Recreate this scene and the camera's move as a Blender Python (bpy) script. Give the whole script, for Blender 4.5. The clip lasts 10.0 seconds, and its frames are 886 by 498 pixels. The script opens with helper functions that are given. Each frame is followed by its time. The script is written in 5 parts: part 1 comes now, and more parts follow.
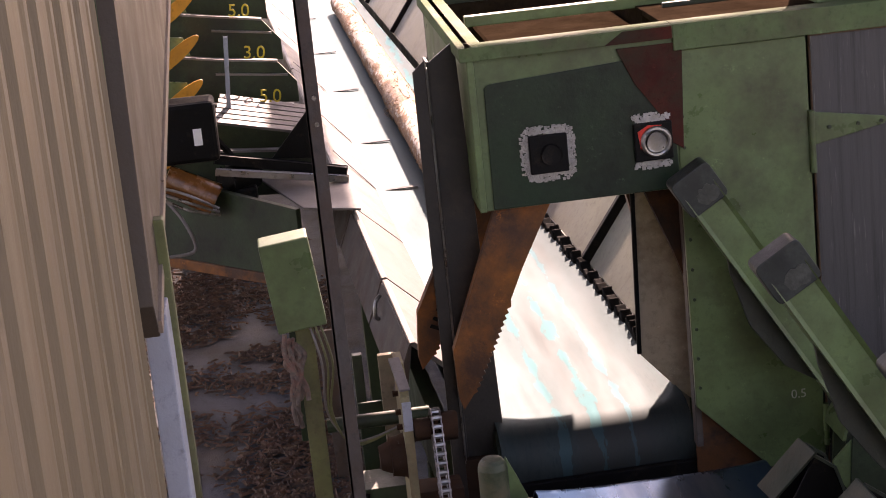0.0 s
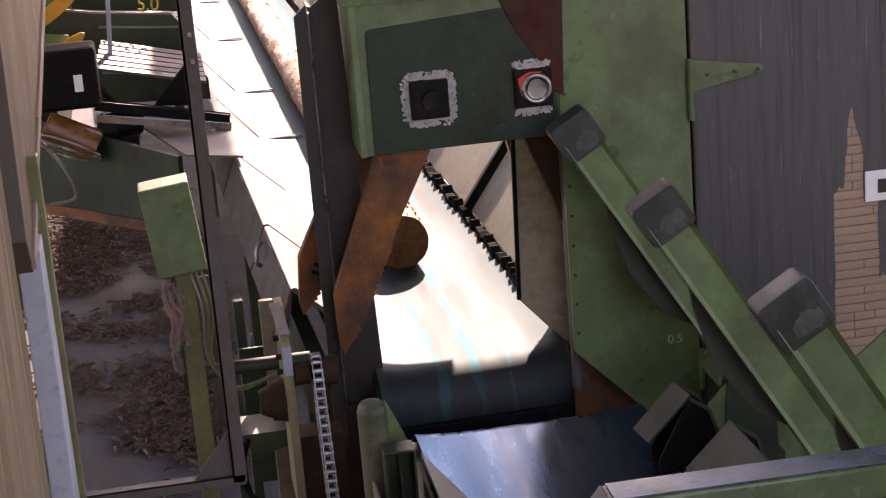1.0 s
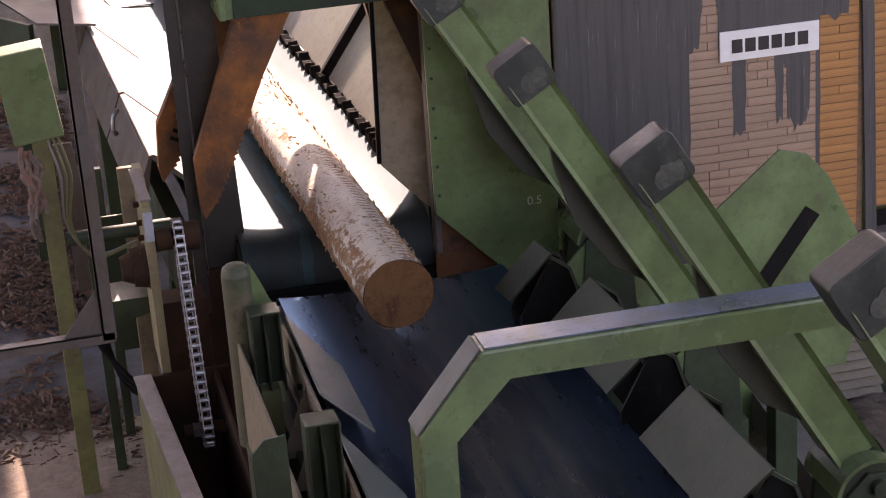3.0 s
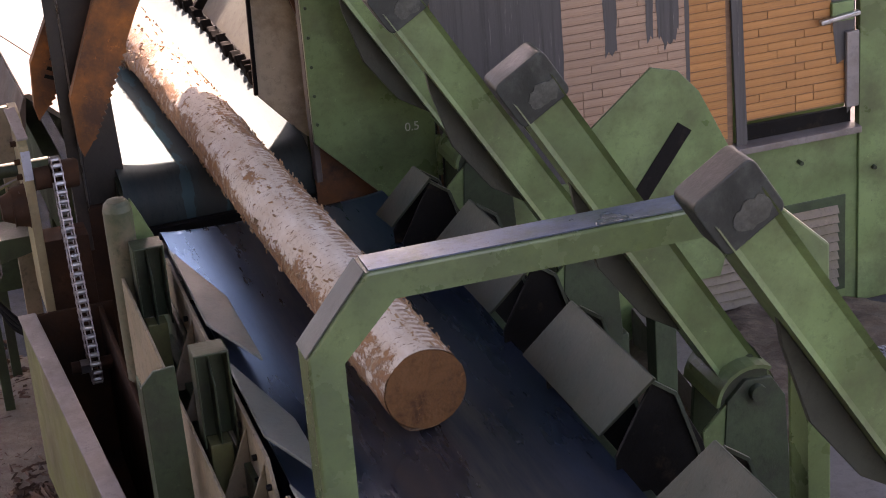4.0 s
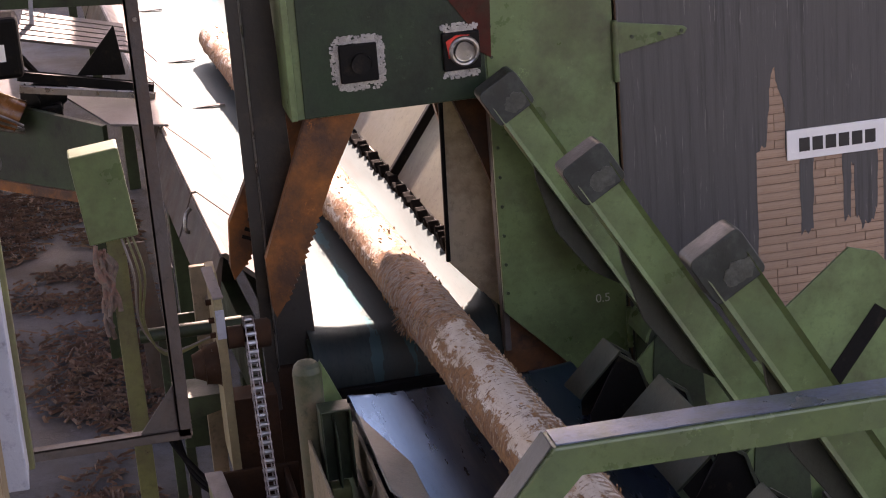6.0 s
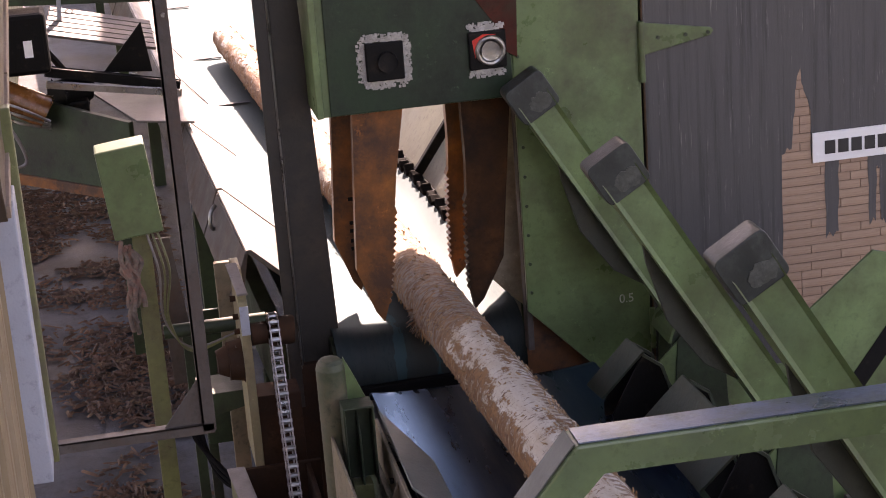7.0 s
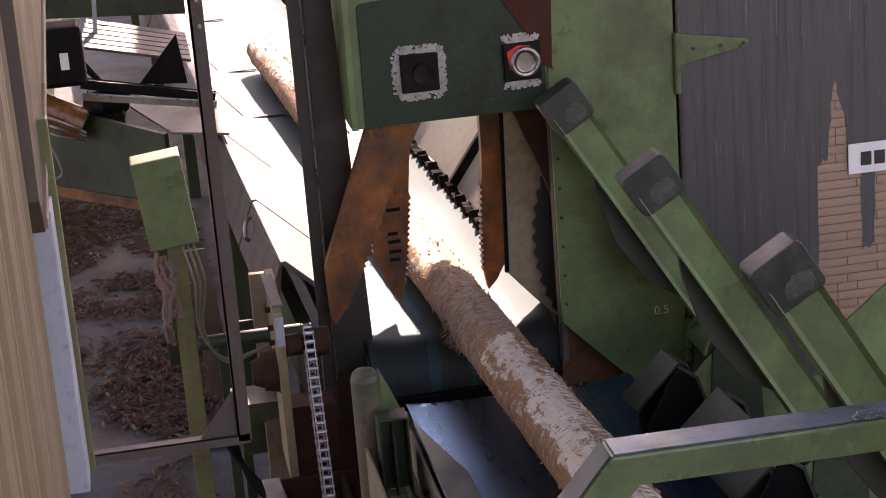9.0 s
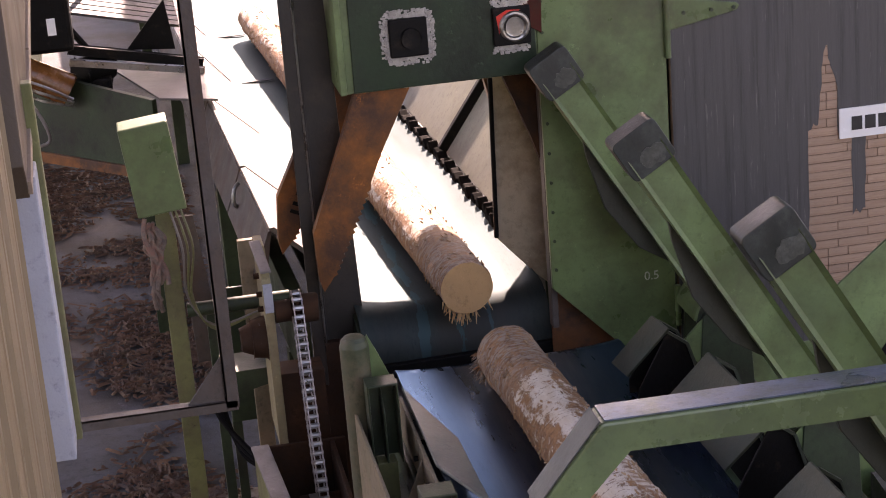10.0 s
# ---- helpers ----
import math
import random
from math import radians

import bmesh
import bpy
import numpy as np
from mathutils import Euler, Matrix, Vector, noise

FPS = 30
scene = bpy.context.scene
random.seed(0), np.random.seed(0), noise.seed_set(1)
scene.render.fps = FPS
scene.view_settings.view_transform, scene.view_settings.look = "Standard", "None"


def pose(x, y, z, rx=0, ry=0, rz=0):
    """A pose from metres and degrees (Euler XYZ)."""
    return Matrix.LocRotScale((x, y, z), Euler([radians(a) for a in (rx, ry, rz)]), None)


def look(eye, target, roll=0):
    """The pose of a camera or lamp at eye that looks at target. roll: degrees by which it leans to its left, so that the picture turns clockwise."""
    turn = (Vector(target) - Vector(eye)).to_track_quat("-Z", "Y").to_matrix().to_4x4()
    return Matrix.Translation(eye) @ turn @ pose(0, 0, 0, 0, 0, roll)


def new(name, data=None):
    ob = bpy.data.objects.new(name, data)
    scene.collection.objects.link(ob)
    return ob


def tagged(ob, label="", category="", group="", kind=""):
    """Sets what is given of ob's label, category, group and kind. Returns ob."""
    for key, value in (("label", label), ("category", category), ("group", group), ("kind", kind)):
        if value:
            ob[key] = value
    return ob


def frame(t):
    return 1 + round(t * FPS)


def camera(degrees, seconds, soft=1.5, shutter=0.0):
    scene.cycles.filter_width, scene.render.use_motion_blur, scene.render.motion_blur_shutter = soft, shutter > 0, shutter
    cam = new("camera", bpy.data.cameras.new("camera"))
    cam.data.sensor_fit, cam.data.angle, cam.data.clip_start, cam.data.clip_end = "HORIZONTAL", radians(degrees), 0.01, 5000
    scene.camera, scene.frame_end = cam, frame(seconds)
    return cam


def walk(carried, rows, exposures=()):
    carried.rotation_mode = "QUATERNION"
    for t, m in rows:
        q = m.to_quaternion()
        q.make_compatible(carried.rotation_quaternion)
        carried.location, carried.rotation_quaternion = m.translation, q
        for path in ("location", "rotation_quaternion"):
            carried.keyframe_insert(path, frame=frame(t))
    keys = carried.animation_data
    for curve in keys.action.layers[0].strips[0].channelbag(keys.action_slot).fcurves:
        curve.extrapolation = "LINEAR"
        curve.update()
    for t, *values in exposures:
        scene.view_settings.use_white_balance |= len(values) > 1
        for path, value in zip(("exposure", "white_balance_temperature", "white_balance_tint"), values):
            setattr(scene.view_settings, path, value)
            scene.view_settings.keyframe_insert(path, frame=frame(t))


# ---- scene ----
EYE = 4.45
cam = camera(26.0, 10.0, soft=1.0, shutter=0.12)
PATH = [
    (0.0, pose(0.043, 0.110, EYE +0.062, 74.661, 5.660, -6.343)),
    (0.5, pose(0.053, 0.087, EYE +0.043, 74.275, 5.374, -6.871)),
    (1.0, pose(0.065, 0.068, EYE +0.024, 73.048, 4.504, -9.514)),
    (1.5, pose(0.069, 0.069, EYE +0.009, 71.572, 4.030, -12.116)),
    (2.0, pose(0.063, 0.065, EYE +0.003, 70.539, 3.597, -12.645)),
    (2.2, pose(0.066, 0.062, EYE -0.002, 70.269, 3.833, -12.694)),
    (3.3, pose(-0.006, 0.008, EYE -0.022, 68.292, 3.992, -15.053)),
    (3.5, pose(0.001, -0.011, EYE -0.020, 67.672, 4.302, -16.056)),
    (4.0, pose(-0.021, -0.057, EYE -0.010, 66.721, 4.353, -18.085)),
    (4.5, pose(-0.021, -0.057, EYE -0.015, 66.969, 4.787, -17.465)),
    (5.0, pose(-0.031, -0.053, EYE -0.016, 67.587, 4.590, -14.914)),
    (5.5, pose(-0.033, -0.050, EYE -0.003, 69.703, 4.212, -12.898)),
    (6.0, pose(-0.023, -0.021, EYE -0.000, 72.099, 4.441, -12.152)),
    (6.2, pose(-0.021, -0.027, EYE +0.009, 72.504, 4.209, -12.030)),
    (7.5, pose(-0.036, -0.036, EYE -0.009, 71.990, 4.242, -11.028)),
    (8.0, pose(-0.038, -0.038, EYE -0.006, 72.209, 4.292, -10.841)),
    (8.5, pose(-0.039, -0.039, EYE -0.007, 72.557, 4.341, -10.458)),
    (9.0, pose(-0.036, -0.035, EYE -0.006, 72.608, 4.368, -10.342)),
    (9.5, pose(-0.030, -0.027, EYE -0.011, 71.954, 4.393, -10.585)),
    (10.0, pose(-0.026, -0.000, EYE -0.022, 71.589, 4.388, -10.655)),
]
walk(cam, PATH, exposures=[(0.0, 2.04, 8600, 42), (1.0, 2.21, 8600, 42), (2.0, 2.36, 8600, 42), (3.5, 2.56, 8600, 42), (4.5, 2.71, 8600, 42), (5.5, 2.61, 8600, 42), (6.0, 2.28, 8600, 42), (7.5, 2.51, 8600, 42), (8.5, 2.29, 8600, 42), (9.5, 2.34, 8600, 42), (10.0, 2.49, 8600, 42)])

# ---- light: sun from behind the machine, open sky, unseen roofs added for shade ----
SUN_TO = Vector((0.47, 1.40, 1.0)).normalized()
world = bpy.data.worlds.new("sky")
scene.world = world
world.use_nodes = True
wt = world.node_tree
sky = wt.nodes.new("ShaderNodeTexSky")
sky.sky_type = "NISHITA"
sky.sun_disc = False
sky.sun_elevation = math.asin(SUN_TO.z)
sky.sun_rotation = math.atan2(SUN_TO.x, SUN_TO.y)
wt.links.new(sky.outputs[0], wt.nodes["Background"].inputs[0])
wt.nodes["Background"].inputs[1].default_value = 0.13
sun = new("sun", bpy.data.lights.new("sun", "SUN"))
sun.data.energy = 4.2
sun.data.angle = radians(0.6)
sun.data.color = (1.0, 0.965, 0.91)
sun.matrix_world = look(SUN_TO * 40, (0, 0, 0))


# ---- materials ----
def mat(name, base, rough=0.6, metal=0.0, vary=0.25, scale=6.0, dirt=None, dirt_amount=0.45, dirt_scale=2.5,
        bump=0.15, bump_scale=60.0, stretch=(1, 1, 1), wear=None, wear_amount=0.3, wear_scale=9.0, coat=0.0, rough_vary=0.15, speck=0.45, speck_scale=26.0):
    m = bpy.data.materials.new(name)
    m.use_nodes = True
    t = m.node_tree
    n, L = t.nodes, t.links
    bsdf = n["Principled BSDF"]
    tc = n.new("ShaderNodeTexCoord")
    mp = n.new("ShaderNodeMapping")
    mp.inputs["Scale"].default_value = stretch
    L.new(tc.outputs["Object"], mp.inputs[0])

    def noise_tex(s, detail=6, rough_=0.6, vec=mp):
        x = n.new("ShaderNodeTexNoise")
        x.inputs["Scale"].default_value = s
        x.inputs["Detail"].default_value = detail
        x.inputs["Roughness"].default_value = rough_
        L.new(vec.outputs[0], x.inputs["Vector"])
        return x

    def ramp(src, a, b):
        r = n.new("ShaderNodeMapRange")
        r.inputs[1].default_value, r.inputs[2].default_value = a, b
        L.new(src, r.inputs[0])
        return r.outputs[0]

    def mix(fac, a, b):
        x = n.new("ShaderNodeMix")
        x.data_type = "RGBA"
        for sock, v in ((x.inputs[0], fac), (x.inputs[6], a), (x.inputs[7], b)):
            if hasattr(v, "links") or hasattr(v, "is_linked"):
                L.new(v, sock)
            else:
                sock.default_value = v
        return x.outputs[2]

    c = (*base, 1)
    lo = tuple(v * (1 - vary) for v in base) + (1,)
    hi = tuple(min(1, v * (1 + vary)) for v in base) + (1,)
    big = noise_tex(scale)
    col = mix(ramp(big.outputs[0], 0.3, 0.7), lo, hi)
    info = n.new("ShaderNodeObjectInfo")
    dark = mix(ramp(info.outputs["Random"], 0, 1), (0.86, 0.86, 0.86, 1), (1.08, 1.08, 1.08, 1))
    mul = n.new("ShaderNodeMix")
    mul.data_type, mul.blend_type = "RGBA", "MULTIPLY"
    mul.inputs[0].default_value = 1
    L.new(col, mul.inputs[6])
    L.new(dark, mul.inputs[7])
    col = mul.outputs[2]
    if dirt:
        d = noise_tex(dirt_scale, 8, 0.7)
        f = ramp(d.outputs[0], 0.62 - dirt_amount * 0.4, 0.85 - dirt_amount * 0.35)
        col = mix(f, col, (*dirt, 1))
    if wear:
        w = noise_tex(wear_scale, 10, 0.75)
        f = ramp(w.outputs[0], 0.72 - wear_amount * 0.35, 0.74 - wear_amount * 0.33)
        col = mix(f, col, (*wear, 1))
    if speck:
        w = noise_tex(speck_scale, 9, 0.8)
        f = ramp(w.outputs[0], 0.52, 0.70)
        col = mix(f, col, tuple(v * (1 - speck) for v in base) + (1,))
        w2 = noise_tex(speck_scale * 0.45, 9, 0.85)
        f = ramp(w2.outputs[0], 0.60, 0.66)
        col = mix(f, col, tuple(min(0.9, v * (1 + 0.55 * speck) + 0.012 * speck) for v in base) + (1,))
    L.new(col, bsdf.inputs["Base Color"])
    fine = noise_tex(bump_scale, 5, 0.6)
    rr = n.new("ShaderNodeMapRange")
    rr.inputs[1].default_value, rr.inputs[2].default_value = 0.3, 0.7
    rr.inputs[3].default_value, rr.inputs[4].default_value = max(0.03, rough - rough_vary), min(1, rough + rough_vary)
    L.new(big.outputs[0], rr.inputs[0])
    L.new(rr.outputs[0], bsdf.inputs["Roughness"])
    bsdf.inputs["Metallic"].default_value = metal
    bsdf.inputs["Coat Weight"].default_value = coat
    b = n.new("ShaderNodeBump")
    b.inputs["Strength"].default_value = bump
    b.inputs["Distance"].default_value = 0.01
    L.new(fine.outputs[0], b.inputs["Height"])
    L.new(b.outputs[0], bsdf.inputs["Normal"])
    return m


GREEN = mat("green_paint", (0.116, 0.188, 0.075), 0.36, 0, 0.18, 3, dirt=(0.062, 0.075, 0.036), dirt_amount=0.5, wear=(0.035, 0.03, 0.022), wear_amount=0.16, wear_scale=30, bump=0.06)
FLANGE = mat("matt_green_paint", (0.115, 0.175, 0.078), 0.8, 0, 0.18, 3, dirt=(0.10, 0.10, 0.06), dirt_amount=0.5, wear=(0.035, 0.03, 0.022), wear_amount=0.16, wear_scale=30, bump=0.06)
FLANGE.node_tree.nodes["Principled BSDF"].inputs["Specular IOR Level"].default_value = 0.15
GREEN_DARK = mat("green_paint_grimy", (0.036, 0.060, 0.031), 0.45, 0, 0.25, 4, dirt=(0.024, 0.026, 0.02), dirt_amount=0.55, wear=(0.06, 0.045, 0.03), wear_amount=0.18, wear_scale=22)
GREEN_HEAD = mat("head_paint", (0.022, 0.050, 0.026), 0.42, 0, 0.25, 2.5, dirt=(0.011, 0.014, 0.010), dirt_amount=0.6, wear=(0.07, 0.07, 0.06), wear_amount=0.07, wear_scale=20)
GREEN_YEL = mat("olive_paint", (0.135, 0.148, 0.052), 0.5, 0, 0.25, 4, dirt=(0.085, 0.07, 0.04), dirt_amount=0.5, wear=(0.05, 0.035, 0.02), wear_amount=0.2, wear_scale=20)
RED = mat("old_red_paint", (0.082, 0.021, 0.015), 0.8, 0, 0.4, 5, dirt=(0.040, 0.034, 0.022), dirt_amount=0.6, dirt_scale=4)
ORANGE = mat("rusty_orange_paint", (0.31, 0.098, 0.012), 0.55, 0, 0.5, 6, dirt=(0.060, 0.022, 0.009), dirt_amount=0.72, dirt_scale=4, wear=(0.03, 0.018, 0.012), wear_amount=0.25, wear_scale=18)
ORANGE_DK = mat("grimy_orange_paint", (0.18, 0.06, 0.013), 0.6, 0, 0.4, 5, dirt=(0.03, 0.016, 0.010), dirt_amount=0.6, dirt_scale=5)
RUST = mat("brown_rust", (0.060, 0.027, 0.014), 0.8, 0.0, 0.4, 7, dirt=(0.03, 0.02, 0.015), dirt_amount=0.6)
BLACK = mat("black_steel", (0.006, 0.006, 0.006), 0.5, 0.0, 0.3, 5, dirt=(0.05, 0.036, 0.025), dirt_amount=0.16, dirt_scale=6)
GREASY = mat("greasy_steel", (0.020, 0.017, 0.014), 0.5, 0.0, 0.4, 6, dirt=(0.05, 0.035, 0.025), dirt_amount=0.35, dirt_scale=5)
RUBBER = mat("black_rubber", (0.005, 0.005, 0.005), 0.85, 0, 0.3, 6, dirt=(0.02, 0.018, 0.016), dirt_amount=0.3)
PADM = mat("worn_pad", (0.014, 0.020, 0.017), 0.45, 0.0, 0.35, 9, dirt=(0.04, 0.05, 0.042), dirt_amount=0.3, dirt_scale=9, wear=(0.06, 0.08, 0.048), wear_amount=0.16, wear_scale=16)
STEEL = mat("bare_steel", (0.34, 0.34, 0.33), 0.34, 0.9, 0.2, 6, dirt=(0.12, 0.09, 0.06), dirt_amount=0.4)
GREY = mat("grey_sheet", (0.20, 0.185, 0.175), 0.5, 0.2, 0.15, 4, dirt=(0.10, 0.078, 0.06), dirt_amount=0.4)
SUNPLATE = mat("pale_sheet", (0.115, 0.107, 0.098), 0.6, 0, 0.14, 3, dirt=(0.105, 0.08, 0.06), dirt_amount=0.4)
SIDEPANEL = mat("pale_green_panel", (0.20, 0.205, 0.155), 0.7, 0, 0.14, 3, dirt=(0.13, 0.12, 0.085), dirt_amount=0.35)
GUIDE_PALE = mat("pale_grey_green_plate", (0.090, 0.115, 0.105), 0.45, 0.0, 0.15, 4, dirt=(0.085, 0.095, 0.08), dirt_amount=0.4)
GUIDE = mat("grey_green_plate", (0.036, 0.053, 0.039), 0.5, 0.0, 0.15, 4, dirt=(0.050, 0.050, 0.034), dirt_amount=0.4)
# Base leans blue for the sky that the belt would reflect.
BELT_F = mat("front_belt_rubber", (0.026, 0.040, 0.068), 0.29, 0, 0.35, 2.2, dirt=(0.034, 0.040, 0.052), dirt_amount=0.5, dirt_scale=1.6, stretch=(3, 0.45, 1), bump=0.0, rough_vary=0.12, speck=0.3)
BELT_R = mat("pale_belt", (0.036, 0.050, 0.048), 0.66, 0, 0.3, 2.5, dirt=(0.044, 0.050, 0.046), dirt_amount=0.45, dirt_scale=2, stretch=(3, 0.35, 1), bump=0.0, rough_vary=0.06, speck=0.3)


def belt_wear(m, sheen, tint, worn, half, worn_colour, stripes=()):
    """Rubbed middle of a belt and painted stripes along it; the sky's blue reflection is put into the gloss tint."""
    t = m.node_tree
    n, L = t.nodes, t.links
    bsdf = n["Principled BSDF"]
    bsdf.inputs["Metallic"].default_value = sheen
    bsdf.inputs["Specular IOR Level"].default_value = 0.25
    tc = n.new("ShaderNodeTexCoord")
    sep = n.new("ShaderNodeSeparateXYZ")
    L.new(tc.outputs["Object"], sep.inputs[0])

    def math_node(op, a, b=None, c=None):
        x = n.new("ShaderNodeMath")
        x.operation = op
        for k, v in enumerate((a, b, c)):
            if v is None:
                continue
            if isinstance(v, (int, float)):
                x.inputs[k].default_value = v
            else:
                L.new(v, x.inputs[k])
        return x.outputs[0]

    def streak(sc, scale, lo, hi):
        mp = n.new("ShaderNodeMapping")
        mp.inputs["Scale"].default_value = sc
        L.new(tc.outputs["Object"], mp.inputs[0])
        x = n.new("ShaderNodeTexNoise")
        x.inputs["Scale"].default_value, x.inputs["Detail"].default_value, x.inputs["Roughness"].default_value = scale, 6, 0.65
        L.new(mp.outputs[0], x.inputs["Vector"])
        r = n.new("ShaderNodeMapRange")
        r.inputs[1].default_value, r.inputs[2].default_value = lo, hi
        L.new(x.outputs[0], r.inputs[0])
        return r.outputs[0]

    def mix(fac, a, b):
        x = n.new("ShaderNodeMix")
        x.data_type = "RGBA"
        L.new(fac, x.inputs[0])
        for k, v in ((6, a), (7, b)):
            if isinstance(v, tuple):
                x.inputs[k].default_value = (*v, 1)
            else:
                L.new(v, x.inputs[k])
        return x.outputs[2]
    off = math_node("ABSOLUTE", math_node("SUBTRACT", sep.outputs[0], worn))
    r = n.new("ShaderNodeMapRange")
    r.interpolation_type = "SMOOTHSTEP"
    r.inputs[1].default_value, r.inputs[2].default_value, r.inputs[3].default_value, r.inputs[4].default_value = half * 0.35, half, 1, 0
    L.new(off, r.inputs[0])
    mask = math_node("MULTIPLY", r.outputs[0], streak((6, 0.5, 1), 1.6, 0.3, 0.62))
    col = mix(mask, bsdf.inputs["Base Color"].links[0].from_socket, worn_colour)
    tinted = mix(streak((1.2, 9, 1), 5.0, 0.35, 0.75), tint, tuple(v * 0.82 for v in tint))
    for x0, w, c in stripes:
        d = math_node("ABSOLUTE", math_node("SUBTRACT", sep.outputs[0], x0))
        line = math_node("LESS_THAN", d, math_node("MULTIPLY", streak((5, 1.4, 1), 2.6, 0.42, 0.62), w))
        tinted = mix(line, tinted, c)
        col = mix(line, col, tuple(v * 0.12 for v in c))
    L.new(col, bsdf.inputs["Base Color"])
    L.new(tinted, bsdf.inputs["Specular Tint"])


# Metallic share and tint colour the gloss like reflected blue sky.
belt_wear(BELT_F, 0.68, (0.42, 0.66, 1.0), 0.02, 0.40, (0.145, 0.125, 0.112))
belt_wear(BELT_R, 0.55, (0.72, 0.91, 1.0), 0.10, 0.30, (0.052, 0.052, 0.046), ((-0.16, 0.035, (0.36, 0.72, 0.78)), (0.02, 0.045, (0.36, 0.72, 0.78)), (0.17, 0.03, (0.42, 0.72, 0.80))))
CLAD = mat("beige_cladding", (0.185, 0.134, 0.076), 0.6, 0, 0.08, 3, dirt=(0.21, 0.155, 0.10), dirt_amount=0.3, stretch=(2, 2, 0.3), speck=0.12)
TRIM = mat("brown_trim", (0.26, 0.19, 0.14), 0.6, 0, 0.1, 4)
WHITE = mat("white_flashing", (0.32, 0.35, 0.40), 0.5, 0, 0.08, 4, dirt=(0.4, 0.38, 0.36), dirt_amount=0.2)
WHITE_SIGN = mat("white_sign", (0.75, 0.75, 0.73), 0.45, 0, 0.04, 6, speck=0.05)
INK = mat("black_ink", (0.015, 0.015, 0.015), 0.5)
FILM = mat("grey_film", (0.086, 0.086, 0.085), 0.46, 0, 0.35, 3, dirt=(0.032, 0.031, 0.032), dirt_amount=0.62, dirt_scale=3, stretch=(9, 1, 0.3), wear=(0.15, 0.143, 0.135), wear_amount=0.33, wear_scale=7)
ASPHALT = mat("asphalt", (0.068, 0.075, 0.086), 0.8, 0, 0.35, 1.6, dirt=(0.030, 0.024, 0.020), dirt_amount=0.5, dirt_scale=1.1, bump=0.5, bump_scale=90, speck=0.6, speck_scale=14)
ASPHALT.node_tree.nodes["Principled BSDF"].inputs["Specular IOR Level"].default_value = 0.2
CHIPS = mat("bark_chips", (0.075, 0.038, 0.023), 0.85, 0, 0.7, 9, dirt=(0.22, 0.14, 0.085), dirt_amount=0.25, dirt_scale=7)
FLOOR_DUST = mat("dark_sawdust", (0.15, 0.115, 0.08), 0.95, 0, 0.4, 14, dirt=(0.07, 0.045, 0.03), dirt_amount=0.55, dirt_scale=9, bump=1.0, bump_scale=45, speck=0.6)
DUST = mat("sawdust", (0.22, 0.175, 0.13), 0.9, 0, 0.25, 8, dirt=(0.16, 0.10, 0.07), dirt_amount=0.5, dirt_scale=14, bump=0.6)
YELLOW = mat("yellow_paint", (0.55, 0.42, 0.03), 0.5, 0, 0.15, 8)
DISC = mat("orange_disc_paint", (0.60, 0.26, 0.02), 0.5, 0, 0.15, 8)
REDP = mat("bright_red_paint", (0.60, 0.03, 0.015), 0.45)
GREASE = mat("dusty_grease", (0.42, 0.40, 0.36), 0.85, 0, 0.3, 30, bump=1.0, bump_scale=80)
RAG = mat("dirty_rag", (0.15, 0.115, 0.095), 0.9, 0, 0.5, 18, dirt=(0.25, 0.10, 0.07), dirt_amount=0.4, dirt_scale=11)
AMBER = mat("amber_plastic", (0.20, 0.075, 0.02), 0.25, 0, 0.4, 9)
BLADE = mat("saw_steel", (0.045, 0.045, 0.045), 0.55, 0.3, 0.15, 4)
CUT = mat("fresh_cut_wood", (0.50, 0.30, 0.14), 0.75, 0, 0.12, 4, bump=0.3, bump_scale=70)
CUT_OLD = mat("weathered_cut_wood", (0.19, 0.080, 0.024), 0.85, 0, 0.4, 9, dirt=(0.07, 0.030, 0.012), dirt_amount=0.6, dirt_scale=9, bump=1.0, bump_scale=40, speck=0.6)


def wood_grain(name, a, b):
    m = mat(name, a, 0.6, 0, 0.2, 5, dirt=b, dirt_amount=0.45, dirt_scale=3, stretch=(0.5, 1, 9), bump=0.2, bump_scale=30)
    return m


VENEER = wood_grain("bare_veneer", (0.36, 0.235, 0.16), (0.25, 0.15, 0.10))
JOINT = wood_grain("dark_wood_core", (0.17, 0.095, 0.055), (0.10, 0.055, 0.03))
VENEER_O = wood_grain("orange_veneer", (0.42, 0.185, 0.055), (0.28, 0.11, 0.035))


